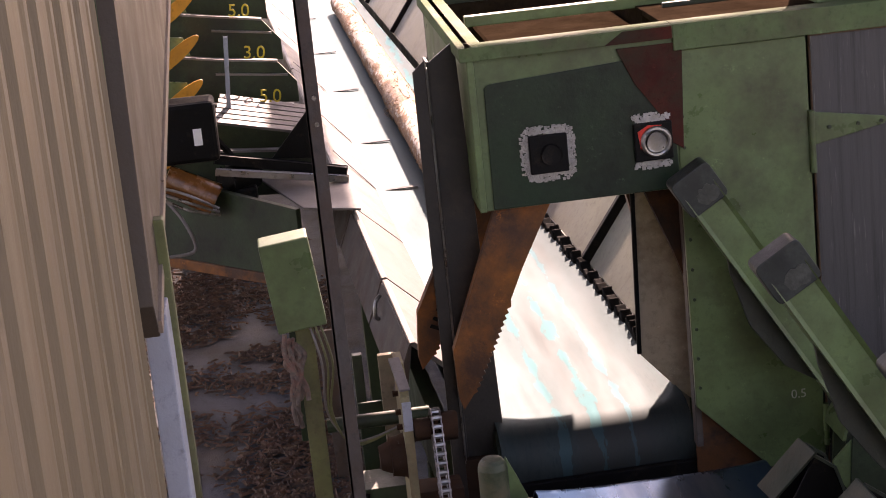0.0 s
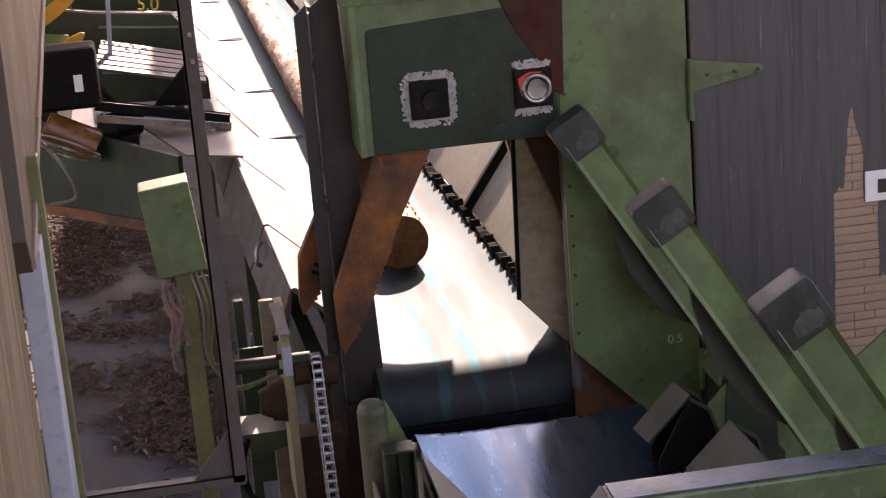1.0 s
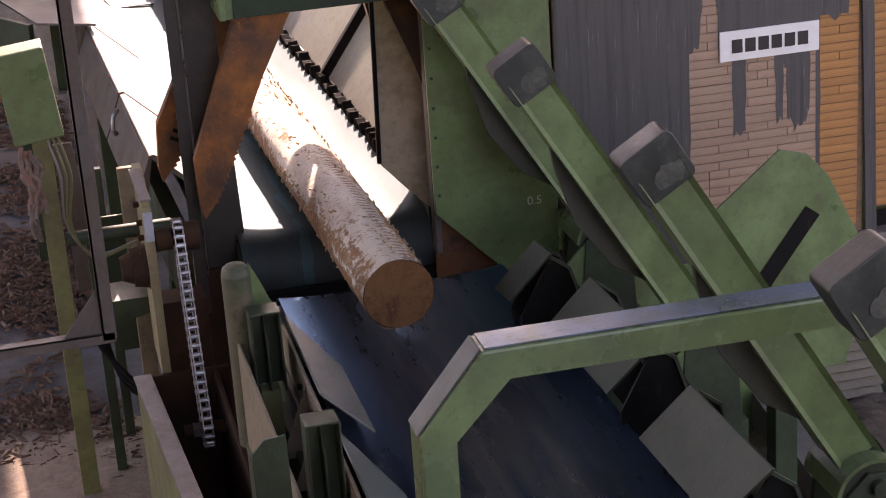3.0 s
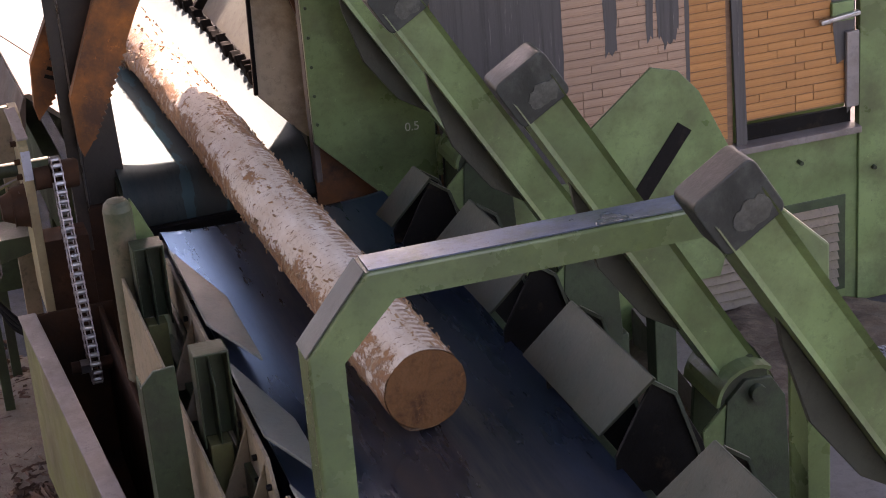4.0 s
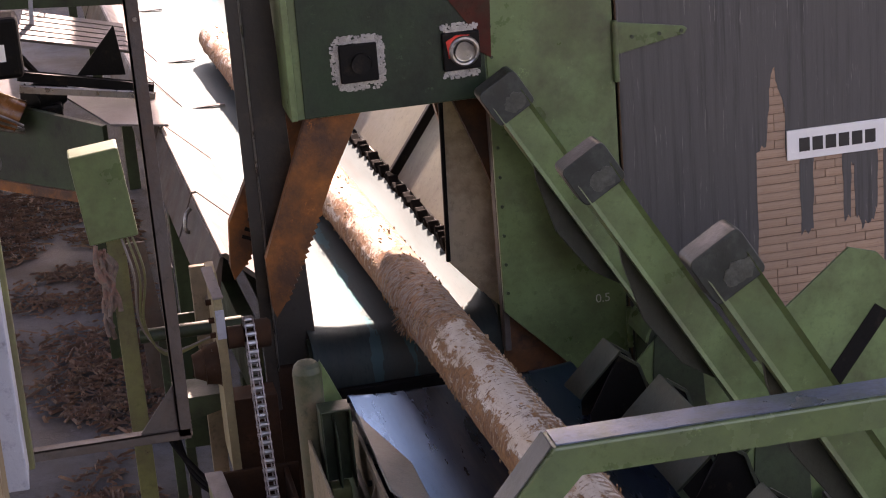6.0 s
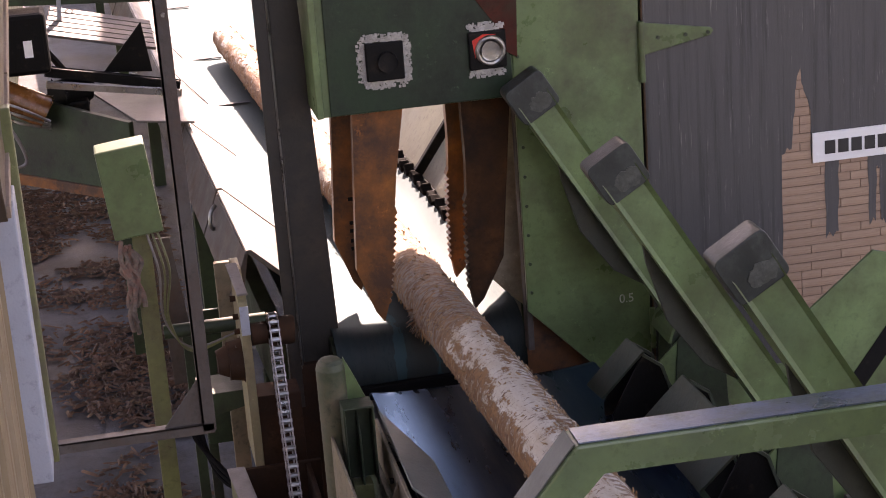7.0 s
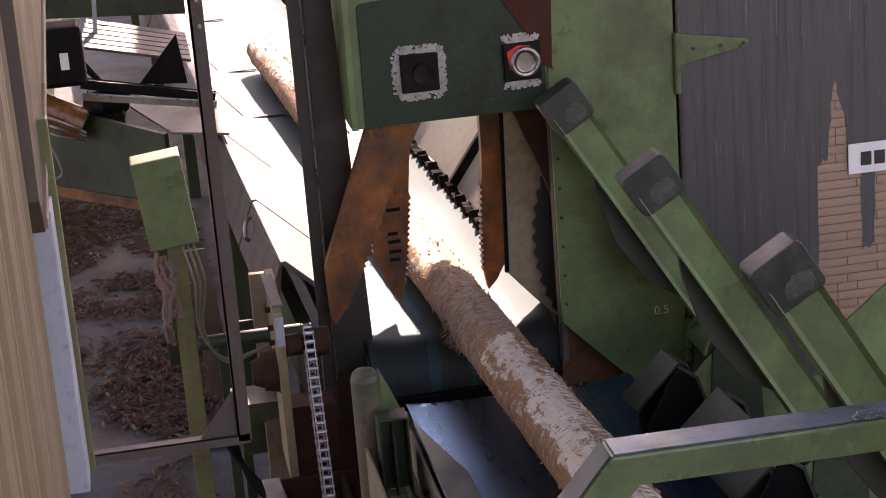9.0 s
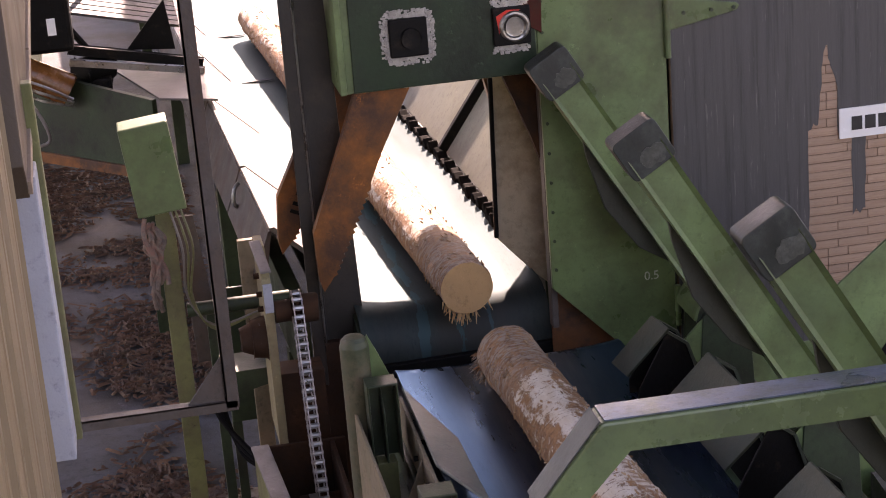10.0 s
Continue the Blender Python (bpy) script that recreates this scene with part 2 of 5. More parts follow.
def bark_material():
    """Spruce bark, rubbed off in pale patches, flaky and reddish where it remains."""
    m = bpy.data.materials.new("spruce_bark")
    m.use_nodes = True
    t = m.node_tree
    n, L = t.nodes, t.links
    bsdf = n["Principled BSDF"]
    tc = n.new("ShaderNodeTexCoord")

    def mapped(sc):
        mp = n.new("ShaderNodeMapping")
        mp.inputs["Scale"].default_value = sc
        L.new(tc.outputs["Object"], mp.inputs[0])
        return mp

    def noise_tex(mp, s, detail, rough_):
        x = n.new("ShaderNodeTexNoise")
        x.inputs["Scale"].default_value, x.inputs["Detail"].default_value, x.inputs["Roughness"].default_value = s, detail, rough_
        L.new(mp.outputs[0], x.inputs["Vector"])
        return x.outputs[0]

    def ramp(src, a, b):
        r = n.new("ShaderNodeMapRange")
        r.inputs[1].default_value, r.inputs[2].default_value = a, b
        L.new(src, r.inputs[0])
        return r.outputs[0]

    def mix(fac, a, b):
        x = n.new("ShaderNodeMix")
        x.data_type = "RGBA"
        L.new(fac, x.inputs[0])
        for k, v in ((6, a), (7, b)):
            if isinstance(v, tuple):
                x.inputs[k].default_value = (*v, 1)
            else:
                L.new(v, x.inputs[k])
        return x.outputs[2]
    fine = mapped((1.0, 0.7, 1.0))
    long_ = mapped((1.0, 0.22, 1.0))
    ring = mapped((0.8, 2.6, 0.8))
    # a strip rubbed bare along the upper side, ragged towards the flanks
    sep = n.new("ShaderNodeSeparateXYZ")
    L.new(tc.outputs["Object"], sep.inputs[0])

    def madd(a, k, c):
        x = n.new("ShaderNodeMath")
        x.operation = "MULTIPLY_ADD"
        L.new(a, x.inputs[0])
        x.inputs[1].default_value = k
        if isinstance(c, float):
            x.inputs[2].default_value = c
        else:
            L.new(c, x.inputs[2])
        return x.outputs[0]
    lift = madd(sep.outputs[0], -1.4, madd(sep.outputs[2], 5.2, -0.50))
    ragged = madd(noise_tex(long_, 7.0, 6, 0.62), 1.9, madd(noise_tex(fine, 17, 10, 0.82), 2.7, -2.27))
    add = n.new("ShaderNodeMath")
    L.new(lift, add.inputs[0])
    L.new(ragged, add.inputs[1])

    def op(kind, a, b=None):
        x = n.new("ShaderNodeMath")
        x.operation = kind
        for k, v in enumerate((a, b)):
            if isinstance(v, float):
                x.inputs[k].default_value = v
            elif v is not None:
                L.new(v, x.inputs[k])
        return x.outputs[0]
    # about half a metre on either side of the cut the bark is still whole
    whole = ramp(op("ABSOLUTE", madd(sep.outputs[1], 1.0, -4.50)), 0.62, 0.34)
    rubbed = op("SUBTRACT", add.outputs[0], op("MULTIPLY", whole, 0.95))
    # a row of dents that the feed rollers pressed along the flank of the bare strip
    beat = ramp(op("SINE", madd(sep.outputs[1], 150.0, madd(noise_tex(fine, 9, 4, 0.6), 9.0, 0.0))), -0.1, 0.5)
    track = ramp(op("ABSOLUTE", madd(sep.outputs[0], 1.0, madd(noise_tex(long_, 5, 3, 0.5), 0.03, -0.070))), 0.034, 0.018)
    dents = op("MULTIPLY", op("MULTIPLY", beat, track), ramp(sep.outputs[2], 0.02, 0.05))
    patch = op("MAXIMUM", ramp(rubbed, 0.10, -0.06), op("MULTIPLY", dents, 0.7))
    inner = mix(ramp(noise_tex(long_, 12, 8, 0.65), 0.35, 0.65), (0.55, 0.43, 0.31), (0.72, 0.66, 0.58))
    outer = mix(ramp(noise_tex(fine, 17, 9, 0.75), 0.38, 0.62), (0.34, 0.165, 0.068), (0.13, 0.058, 0.028))
    outer = mix(ramp(noise_tex(ring, 15, 8, 0.75), 0.54, 0.62), outer, (0.40, 0.29, 0.19))
    scales = op("MULTIPLY", whole, ramp(noise_tex(ring, 22, 8, 0.8), 0.46, 0.56))
    outer = mix(scales, outer, (0.29, 0.24, 0.20))
    col = mix(patch, inner, outer)
    flakes = ramp(noise_tex(ring, 26, 8, 0.8), 0.575, 0.60)
    col = mix(flakes, col, (0.13, 0.062, 0.032))
    L.new(col, bsdf.inputs["Base Color"])
    bsdf.inputs["Roughness"].default_value = 0.8
    b1 = n.new("ShaderNodeBump")
    b1.inputs["Strength"].default_value, b1.inputs["Distance"].default_value = 0.9, 0.016
    L.new(patch, b1.inputs["Height"])
    b2 = n.new("ShaderNodeBump")
    b2.inputs["Strength"].default_value, b2.inputs["Distance"].default_value = 0.7, 0.012
    L.new(noise_tex(fine, 34, 6, 0.75), b2.inputs["Height"])
    L.new(b1.outputs[0], b2.inputs["Normal"])
    L.new(b2.outputs[0], bsdf.inputs["Normal"])
    return m


for m_ in (BLACK, GUIDE, GREEN_DARK, GREEN_HEAD):
    m_.node_tree.nodes["Principled BSDF"].inputs["Specular IOR Level"].default_value = 0.28
for m_ in (RUBBER, BLACK, RUST, RED):
    m_.node_tree.nodes["Principled BSDF"].inputs["Specular IOR Level"].default_value = 0.12
BARK = bark_material()
BURNT = mat("burnt_brown_paint", (0.062, 0.026, 0.010), 0.75, 0, 0.5, 5, dirt=(0.014, 0.010, 0.008), dirt_amount=0.6, dirt_scale=4, wear=(0.20, 0.075, 0.015), wear_amount=0.16, wear_scale=9)
BURNT.node_tree.nodes["Principled BSDF"].inputs["Specular IOR Level"].default_value = 0.15
REVEAL = mat("dark_brown_board", (0.075, 0.055, 0.038), 0.6, 0, 0.12, 4, speck=0.1)
# Worn steel; its blue is the sky's sheen put into the base colour.
WORN_SKY_TOP = mat("worn_steel_sky_sheen", (0.115, 0.165, 0.235), 0.36, 0.55, 0.25, 6, dirt=(0.09, 0.125, 0.10), dirt_amount=0.45, dirt_scale=7, wear=(0.04, 0.035, 0.03), wear_amount=0.2, wear_scale=20)
HOOP_GREEN = mat("hoop_paint", (0.124, 0.186, 0.077), 0.30, 0, 0.18, 3, dirt=(0.075, 0.105, 0.052), dirt_amount=0.5, wear=(0.03, 0.026, 0.02), wear_amount=0.2, wear_scale=26, bump=0.06)
POST_PAINT = mat("dusty_post_paint", (0.045, 0.066, 0.034), 0.6, 0, 0.25, 4, dirt=(0.13, 0.10, 0.062), dirt_amount=0.6, dirt_scale=4)
LOUVRE = mat("dusty_louvre", (0.15, 0.12, 0.085), 0.65, 0, 0.25, 5, dirt=(0.09, 0.085, 0.05), dirt_amount=0.5)
RUBBED = mat("rubbed_dark_steel", (0.075, 0.085, 0.080), 0.5, 0.1, 0.25, 6, dirt=(0.045, 0.045, 0.038), dirt_amount=0.5)
# Gloss-free dark brown: the shade inside the machine put into the colour.
INSIDE_DARK = mat("matt_inside_dark", (0.030, 0.020, 0.013), 1.0, 0, 0.4, 5)
INSIDE_DARK.node_tree.nodes["Principled BSDF"].inputs["Specular IOR Level"].default_value = 0.0
SEAM = mat("dark_seam", (0.020, 0.024, 0.032), 0.8)
SCRAPE_CHALK = mat("faint_chalk", (0.45, 0.48, 0.42), 0.9, 0, 0.3, 40)
FLAKE = mat("loose_bark", (0.36, 0.21, 0.11), 0.85, 0, 0.6, 12, dirt=(0.48, 0.34, 0.22), dirt_amount=0.5, dirt_scale=9)


# ---- mesh helpers ----
ORIGIN = {}


def thing(name, at, label, category, group="", kind=""):
    ob = new(name)
    ob.location = at
    ORIGIN[ob] = Vector(at)
    return tagged(ob, label, category, group, kind)


def finish(bm, at, smooth=False):
    bmesh.ops.recalc_face_normals(bm, faces=bm.faces)
    bm.transform(Matrix.Translation(-Vector(at)))
    me = bpy.data.meshes.new("mesh")
    bm.to_mesh(me)
    bm.free()
    if smooth:
        for p in me.polygons:
            p.use_smooth = True
        me.set_sharp_from_angle(angle=radians(40))
    return me


def part(name, bm, material, parent, label="", smooth=False):
    ob = new(name, finish(bm, ORIGIN[parent], smooth))
    ob.data.materials.append(material)
    ob.parent = parent
    ORIGIN[ob] = ORIGIN[parent]
    return tagged(ob, label)


def solo(name, bm, material, at, label, category, group="", kind="", smooth=False):
    ob = new(name, finish(bm, at, smooth))
    ob.data.materials.append(material)
    ob.location = at
    ORIGIN[ob] = Vector(at)
    return tagged(ob, label, category, group, kind)


def bevel(bm, w):
    if w:
        bmesh.ops.bevel(bm, geom=bm.edges[:], offset=w, segments=2, profile=0.5, affect="EDGES", clamp_overlap=True)
    return bm


def box(x0, x1, y0, y1, z0, z1, w=0.004):
    bm = bmesh.new()
    bmesh.ops.create_cube(bm, size=1)
    bm.transform(Matrix.Translation(((x0 + x1) / 2, (y0 + y1) / 2, (z0 + z1) / 2)) @ Matrix.Diagonal((x1 - x0, y1 - y0, z1 - z0, 1)))
    return bevel(bm, w)


def prism(pts, axis, a, b, w=0.003):
    """A polygon in the plane across axis, drawn out from a to b."""
    bm = bmesh.new()

    def at(p, d):
        return {"x": (d, p[0], p[1]), "y": (p[0], d, p[1]), "z": (p[0], p[1], d)}[axis]
    lo = [bm.verts.new(at(p, a)) for p in pts]
    hi = [bm.verts.new(at(p, b)) for p in pts]
    bm.faces.new(lo)
    bm.faces.new(hi[::-1])
    for i in range(len(pts)):
        j = (i + 1) % len(pts)
        bm.faces.new((lo[i], hi[i], hi[j], lo[j]))
    return bevel(bm, w)


def plate(corners, th, w=0.003):
    """A flat plate from its corners, thickened along its normal."""
    p = [Vector(c) for c in corners]
    nrm = (p[1] - p[0]).cross(p[2] - p[0]).normalized() * th
    bm = bmesh.new()
    lo = [bm.verts.new(c) for c in p]
    hi = [bm.verts.new(c + nrm) for c in p]
    bm.faces.new(lo[::-1])
    bm.faces.new(hi)
    for i in range(len(p)):
        j = (i + 1) % len(p)
        bm.faces.new((lo[i], lo[j], hi[j], hi[i]))
    return bevel(bm, w)


def rod(p0, p1, r, seg=16, r1=None, w=0.0):
    p0, p1 = Vector(p0), Vector(p1)
    bm = bmesh.new()
    bmesh.ops.create_cone(bm, cap_ends=True, segments=seg, radius1=r, radius2=r if r1 is None else r1, depth=(p1 - p0).length)
    bm.transform(Matrix.Translation((p0 + p1) / 2) @ (p1 - p0).to_track_quat("Z", "Y").to_matrix().to_4x4())
    if w:
        rim = [e for e in bm.edges if len(e.link_faces) == 2 and any(len(f.verts) > 4 for f in e.link_faces)]
        bmesh.ops.bevel(bm, geom=rim, offset=w, segments=2, profile=0.5, affect="EDGES", clamp_overlap=True)
    return bm


def beam(p0, p1, width, depth, up=(0, 0, 1), w=0.006):
    """A bar from p0 to p1; width across up, depth along up."""
    p0, p1 = Vector(p0), Vector(p1)
    y = (p1 - p0).normalized()
    x = y.cross(Vector(up)).normalized()
    z = x.cross(y)
    m = Matrix((x, y, z)).transposed().to_4x4()
    bm = bmesh.new()
    bmesh.ops.create_cube(bm, size=1)
    bm.transform(Matrix.Translation((p0 + p1) / 2) @ m @ Matrix.Diagonal((width, (p1 - p0).length, depth, 1)))
    return bevel(bm, w)


def hose(points, r, seg=8, steps=8):
    """A smooth tube through points."""
    P = [Vector(p) for p in points]
    Q = []
    for i in range(len(P) - 1):
        a, b, c, d = P[max(i - 1, 0)], P[i], P[i + 1], P[min(i + 2, len(P) - 1)]
        for k in range(steps):
            t = k / steps
            Q.append(0.5 * ((2 * b) + (c - a) * t + (2 * a - 5 * b + 4 * c - d) * t * t + (3 * b - a - 3 * c + d) * t ** 3))
    Q.append(P[-1])
    bm = bmesh.new()
    rings = []
    ref = Vector((0.3, 0.5, 0.8))
    for i, q in enumerate(Q):
        d = (Q[min(i + 1, len(Q) - 1)] - Q[max(i - 1, 0)]).normalized()
        u = d.cross(ref).normalized()
        v = d.cross(u)
        rings.append([bm.verts.new(q + r * (math.cos(2 * math.pi * k / seg) * u + math.sin(2 * math.pi * k / seg) * v)) for k in range(seg)])
    for a, b in zip(rings, rings[1:]):
        for k in range(seg):
            bm.faces.new((a[k], a[(k + 1) % seg], b[(k + 1) % seg], b[k]))
    bm.faces.new(rings[0][::-1])
    bm.faces.new(rings[-1])
    return bm


def join(*bms):
    out = bms[0]
    for b in bms[1:]:
        me = bpy.data.meshes.new("tmp")
        b.to_mesh(me)
        b.free()
        out.from_mesh(me)
        bpy.data.meshes.remove(me)
    return out


# ---- ground, building, added shade roofs ----
def ground():
    bm = bmesh.new()
    bmesh.ops.create_grid(bm, x_segments=60, y_segments=60, size=1)
    for v in bm.verts:
        v.co.x = math.copysign(abs(v.co.x) ** 3, v.co.x) * 900
        v.co.y = math.copysign(abs(v.co.y) ** 3, v.co.y) * 900 + 10
        if abs(v.co.x) < 20 and abs(v.co.y - 10) < 20:
            v.co.z = 0.015 * noise.noise(v.co * 0.8)
    solo("ground", bm, ASPHALT, (0, 0, 0), "dark asphalt yard strewn with bark chips", "ground", kind="structure")


def roofs_and_building():
    # Added out of view: blocks sun and sky above the saw and front belt.
    solo("shed_roof", box(-7, 9.5, 5.2, 13.62, 7.0, 7.15, 0), GREY, (1, 6, 7), "unseen plain roof added to shade the saw", "roof", kind="structure")
    solo("wall_left", box(-6, -0.5, -4, 4.3, 0, 7.0, 0), CLAD, (-3, 0, 0), "plain beige sheet building beside the walkway", "building", kind="structure")
    # Added out of view: its L outline shades the ground, not the deck.
    solo("yard_roof", prism([(-9, 16.3), (3.0, 16.3), (3.0, 27.0), (2.4, 27.0), (2.4, 19.3), (-9, 19.3)], "z", 7.0, 7.15, 0), GREY, (0, 17, 7), "unseen plain roof added to shade the yard ground", "roof", kind="structure")


def cladding():
    """Ribbed sheet wall close by the viewer, with its trim."""
    w = thing("wall_cladding", (-0.34, 3.0, 0), "beige ribbed sheet wall with brown and white corner trim", "wall", kind="structure")
    bm = bmesh.new()
    prof = []
    y = 0.6
    while y < 4.3:
        prof += [(y, -0.300), (y + 0.13, -0.300), (y + 0.15, -0.314), (y + 0.24, -0.314), (y + 0.26, -0.307), (y + 0.30, -0.307), (y + 0.315, -0.314), (y + 0.35, -0.314), (y + 0.365, -0.300)]
        y += 0.37
    a = [bm.verts.new((x, yy, 2.0)) for yy, x in prof]
    b = [bm.verts.new((x, yy, 6.5)) for yy, x in prof]
    for i in range(len(prof) - 1):
        bm.faces.new((a[i], a[i + 1], b[i + 1], b[i]))
    ext = bmesh.ops.extrude_face_region(bm, geom=bm.faces[:])
    bmesh.ops.translate(bm, vec=(-0.12, 0, 0), verts=[g for g in ext["geom"] if isinstance(g, bmesh.types.BMVert)])
    part("ribbed_sheet", bm, CLAD, w)
    part("corner_board", prism([(4.72, 5.1), (4.70, 3.96), (4.56, 3.24), (4.64, 3.14), (5.5, 3.30), (7.4, 3.57), (8.2, 5.1)], "x", -0.33, -0.288), REVEAL, w, "dark brown corner board")
    part("board_lip", join(beam((-0.284, 4.62, 3.17), (-0.284, 5.5, 3.32), 0.012, 0.035, (0, 0, 1), 0.002), beam((-0.284, 5.5, 3.32), (-0.284, 7.6, 3.62), 0.012, 0.045, (0, 0, 1), 0.002)), TRIM, w, "pale brown board lip")
    part("flashing", box(-0.335, -0.276, 4.76, 4.92, 2.38, 3.16), WHITE, w, "white folded flashing")
    part("edge_strip", box(-0.30, -0.262, 4.94, 4.99, 2.36, 3.36), GREEN_YEL, w, "narrow olive edge strip")


def hanging_frame():
    f = thing("guard_rail", (0.15, 5.0, 2.36), "rusty grey angle-iron guard rail hanging beside the walkway", "guard rail")
    part("post", join(box(0.136, 0.174, 4.985, 4.992, 2.37, 4.9, 0.001), box(0.136, 0.143, 4.985, 5.02, 2.37, 4.9, 0.001)), RUST_GREY, f)
    part("bar", join(box(-0.30, 0.17, 4.985, 4.992, 2.362, 2.392, 0.001), box(-0.30, 0.17, 4.985, 5.02, 2.386, 2.392, 0.001)), RUST_GREY, f)
    part("gusset", prism([(0.03, 2.39), (0.14, 2.39), (0.14, 2.53)], "y", 4.994, 5.0), RUST_GREY, f)
    for z in (3.55, 3.62):
        part("bolt", rod((0.16, 4.975, z), (0.16, 4.986, z), 0.006, 8), STEEL, f)


# ---- belts ----
def belt_loop(x0, x1, y0, y1, z, r, th=0.012, sag=0.0, n=10):
    """A closed belt round two drums, its upper run troughed by sag at the edges."""
    bm = bmesh.new()

    def profile(rr):
        out = []
        for k in range(n + 1):
            a = -math.pi / 2 - math.pi * k / n
            out.append((y0 + rr * math.cos(a), z - r + rr * math.sin(a)))
        for k in range(n + 1):
            a = math.pi / 2 - math.pi * k / n
            out.append((y1 + rr * math.cos(a), z - r + rr * math.sin(a)))
        return out

    xs = [x0 + (x1 - x0) * i / 12 for i in range(13)]
    shells = []
    for rr in (r, r - th):
        rows = []
        for x in xs:
            u = (2 * (x - x0) / (x1 - x0) - 1) ** 4
            rows.append([bm.verts.new((x, yy, zz + (sag * u if zz > z - r else 0))) for yy, zz in profile(rr)])
        shells.append(rows)
    m = 2 * (n + 1)
    outer, inner = shells
    for a, b in zip(outer, outer[1:]):
        for k in range(m):
            bm.faces.new((a[k], a[(k + 1) % m], b[(k + 1) % m], b[k]))
    for a, b in zip(inner, inner[1:]):
        for k in range(m):
            bm.faces.new((b[k], b[(k + 1) % m], a[(k + 1) % m], a[k]))
    for i in (0, -1):
        for k in range(m):
            bm.faces.new((outer[i][k], inner[i][k], inner[i][(k + 1) % m], outer[i][(k + 1) % m]))
    bmesh.ops.recalc_face_normals(bm, faces=bm.faces[:])
    return bm


FZ, RZ = 1.245, 1.33


def front_conveyor():
    c = thing("front_conveyor", (1.5, 5.0, 0), "short belt conveyor with shiny dark rubber belt", "conveyor")
    part("belt", belt_loop(0.985, 2.01, 1.0, 7.80, FZ, 0.16, sag=0.02), BELT_F, c, "polished dark rubber belt", smooth=True)
    for y in (1.0, 7.80):
        part("drum", rod((0.97, y, FZ - 0.16), (2.03, y, FZ - 0.16), 0.143, 32), STEEL, c, smooth=True)
    part("side_frame", box(0.90, 0.95, 1.0, 7.6, 0.72, 1.16), GREEN_DARK, c)
    part("side_frame", box(2.06, 2.11, 1.0, 7.6, 0.72, 1.16), GREEN_DARK, c)
    for y in (2.0, 4.3, 6.6):
        for x in (0.86, 2.15):
            part("leg", box(x - 0.04, x + 0.04, y - 0.04, y + 0.04, 0, 0.74), GREEN_DARK, c)


REAR = Matrix.Translation((1.36, 8.5, 0)) @ Matrix.Rotation(radians(2.0), 4, "Z")


def rear(bm):
    bm.transform(REAR)
    return bm


def rear_conveyor():
    c = thing("rear_conveyor", (1.36, 8.5, 0), "long pale belt conveyor in bright sun with steel side guards", "conveyor")
    part("belt", rear(belt_loop(-0.46, 0.45, 0.02, 26.0, RZ, 0.2, sag=0.03)), BELT_R, c, "pale worn conveyor belt with faint green stripes", smooth=True)
    part("drum", rear(rod((-0.47, 0.03, RZ - 0.2), (0.46, 0.03, RZ - 0.2), 0.185, 40)), GREEN_DARK, c, smooth=True)
    part("end_shield", rear(box(-0.44, 0.44, -0.24, -0.2, 0.75, 1.12)), BLACK, c)
    # sloped guards on the left, in lengths
    for y0, y1 in ((0.55, 1.72), (1.76, 3.4), (3.44, 9.0), (9.04, 16.0), (16.04, 25.0)):
        part("side_guard", rear(prism([(-0.455, 1.355), (-0.735, 1.622), (-0.76, 1.62), (-0.765, 1.612), (-0.745, 1.60), (-0.465, 1.335)], "y", y0, y1)), SUNPLATE, c, "pale sloped side guard plate")
        # Darker material here puts the shade of the outward side into the colour.
        part("outer_face", rear(prism([(-0.752, 1.604), (-0.768, 1.604), (-0.86, 1.37), (-0.82, 1.33), (-0.80, 1.345)], "y", y0, y1)), RUST_GREY, c, "grey folded outer face, darkened for its shade")
    part("end_hook", rear(hose([(-0.80, 1.5, 1.60), (-0.83, 1.48, 1.57), (-0.84, 1.46, 1.50), (-0.82, 1.5, 1.47)], 0.012)), STEEL, c, smooth=True)
    for y in (4.95, 6.65, 9.1, 11.4, 14.0):
        part("seam_strip", rear(box(-0.46, -0.16, y, y + 0.05, RZ + 0.012, RZ + 0.018, 0)), SEAM, c)
        part("seam_strip", rear(plate([(-0.462, y, RZ + 0.04), (-0.715, y + 0.25, 1.63), (-0.715, y + 0.29, 1.63), (-0.462, y + 0.04, RZ + 0.04)], 0.004, 0)), SEAM, c)
    for y0 in (0.9, 2.35, 4.4, 6.9, 9.4, 11.9, 14.4):
        y1 = y0 + 1.35 if y0 < 3 else y0 + 2.4
        part("right_panel", rear(plate([(0.50, y0, 1.40), (0.50, y1, 1.40), (0.95, y1, 2.02), (0.95, y0, 2.02)], 0.012)), SIDEPANEL, c, "pale sloped steel side panel")
        part("panel_post", rear(beam((0.50, y1 + 0.05, 1.40), (0.98, y1 + 0.05, 2.06), 0.05, 0.09)), BLACK, c)
    # serrated rubber edge
    skirts = []
    for k in range(4):
        bm = rear(prism([(0.0, 0.0), (0.088, 0.0), (0.088, 0.03 + 0.012 * k), (0.055, 0.07 + 0.008 * k), (0.0, 0.045)], "x", 0.44, 0.50, 0.008))
        skirts.append(finish(bm, (1.36, 8.5, 0)))
        skirts[-1].materials.append(RUBBER)
    for i in range(62):
        ob = new("skirt_tooth", skirts[random.randrange(4)])
        ob.parent = c
        ob.location = Matrix.Rotation(radians(2.0), 3, "Z") @ Vector((random.uniform(-0.008, 0.012), 0.75 + i * 0.112, RZ))
    part("frame_rail", rear(box(-0.72, -0.64, 0.3, 25.0, 0.95, 1.3)), GREEN_DARK, c)
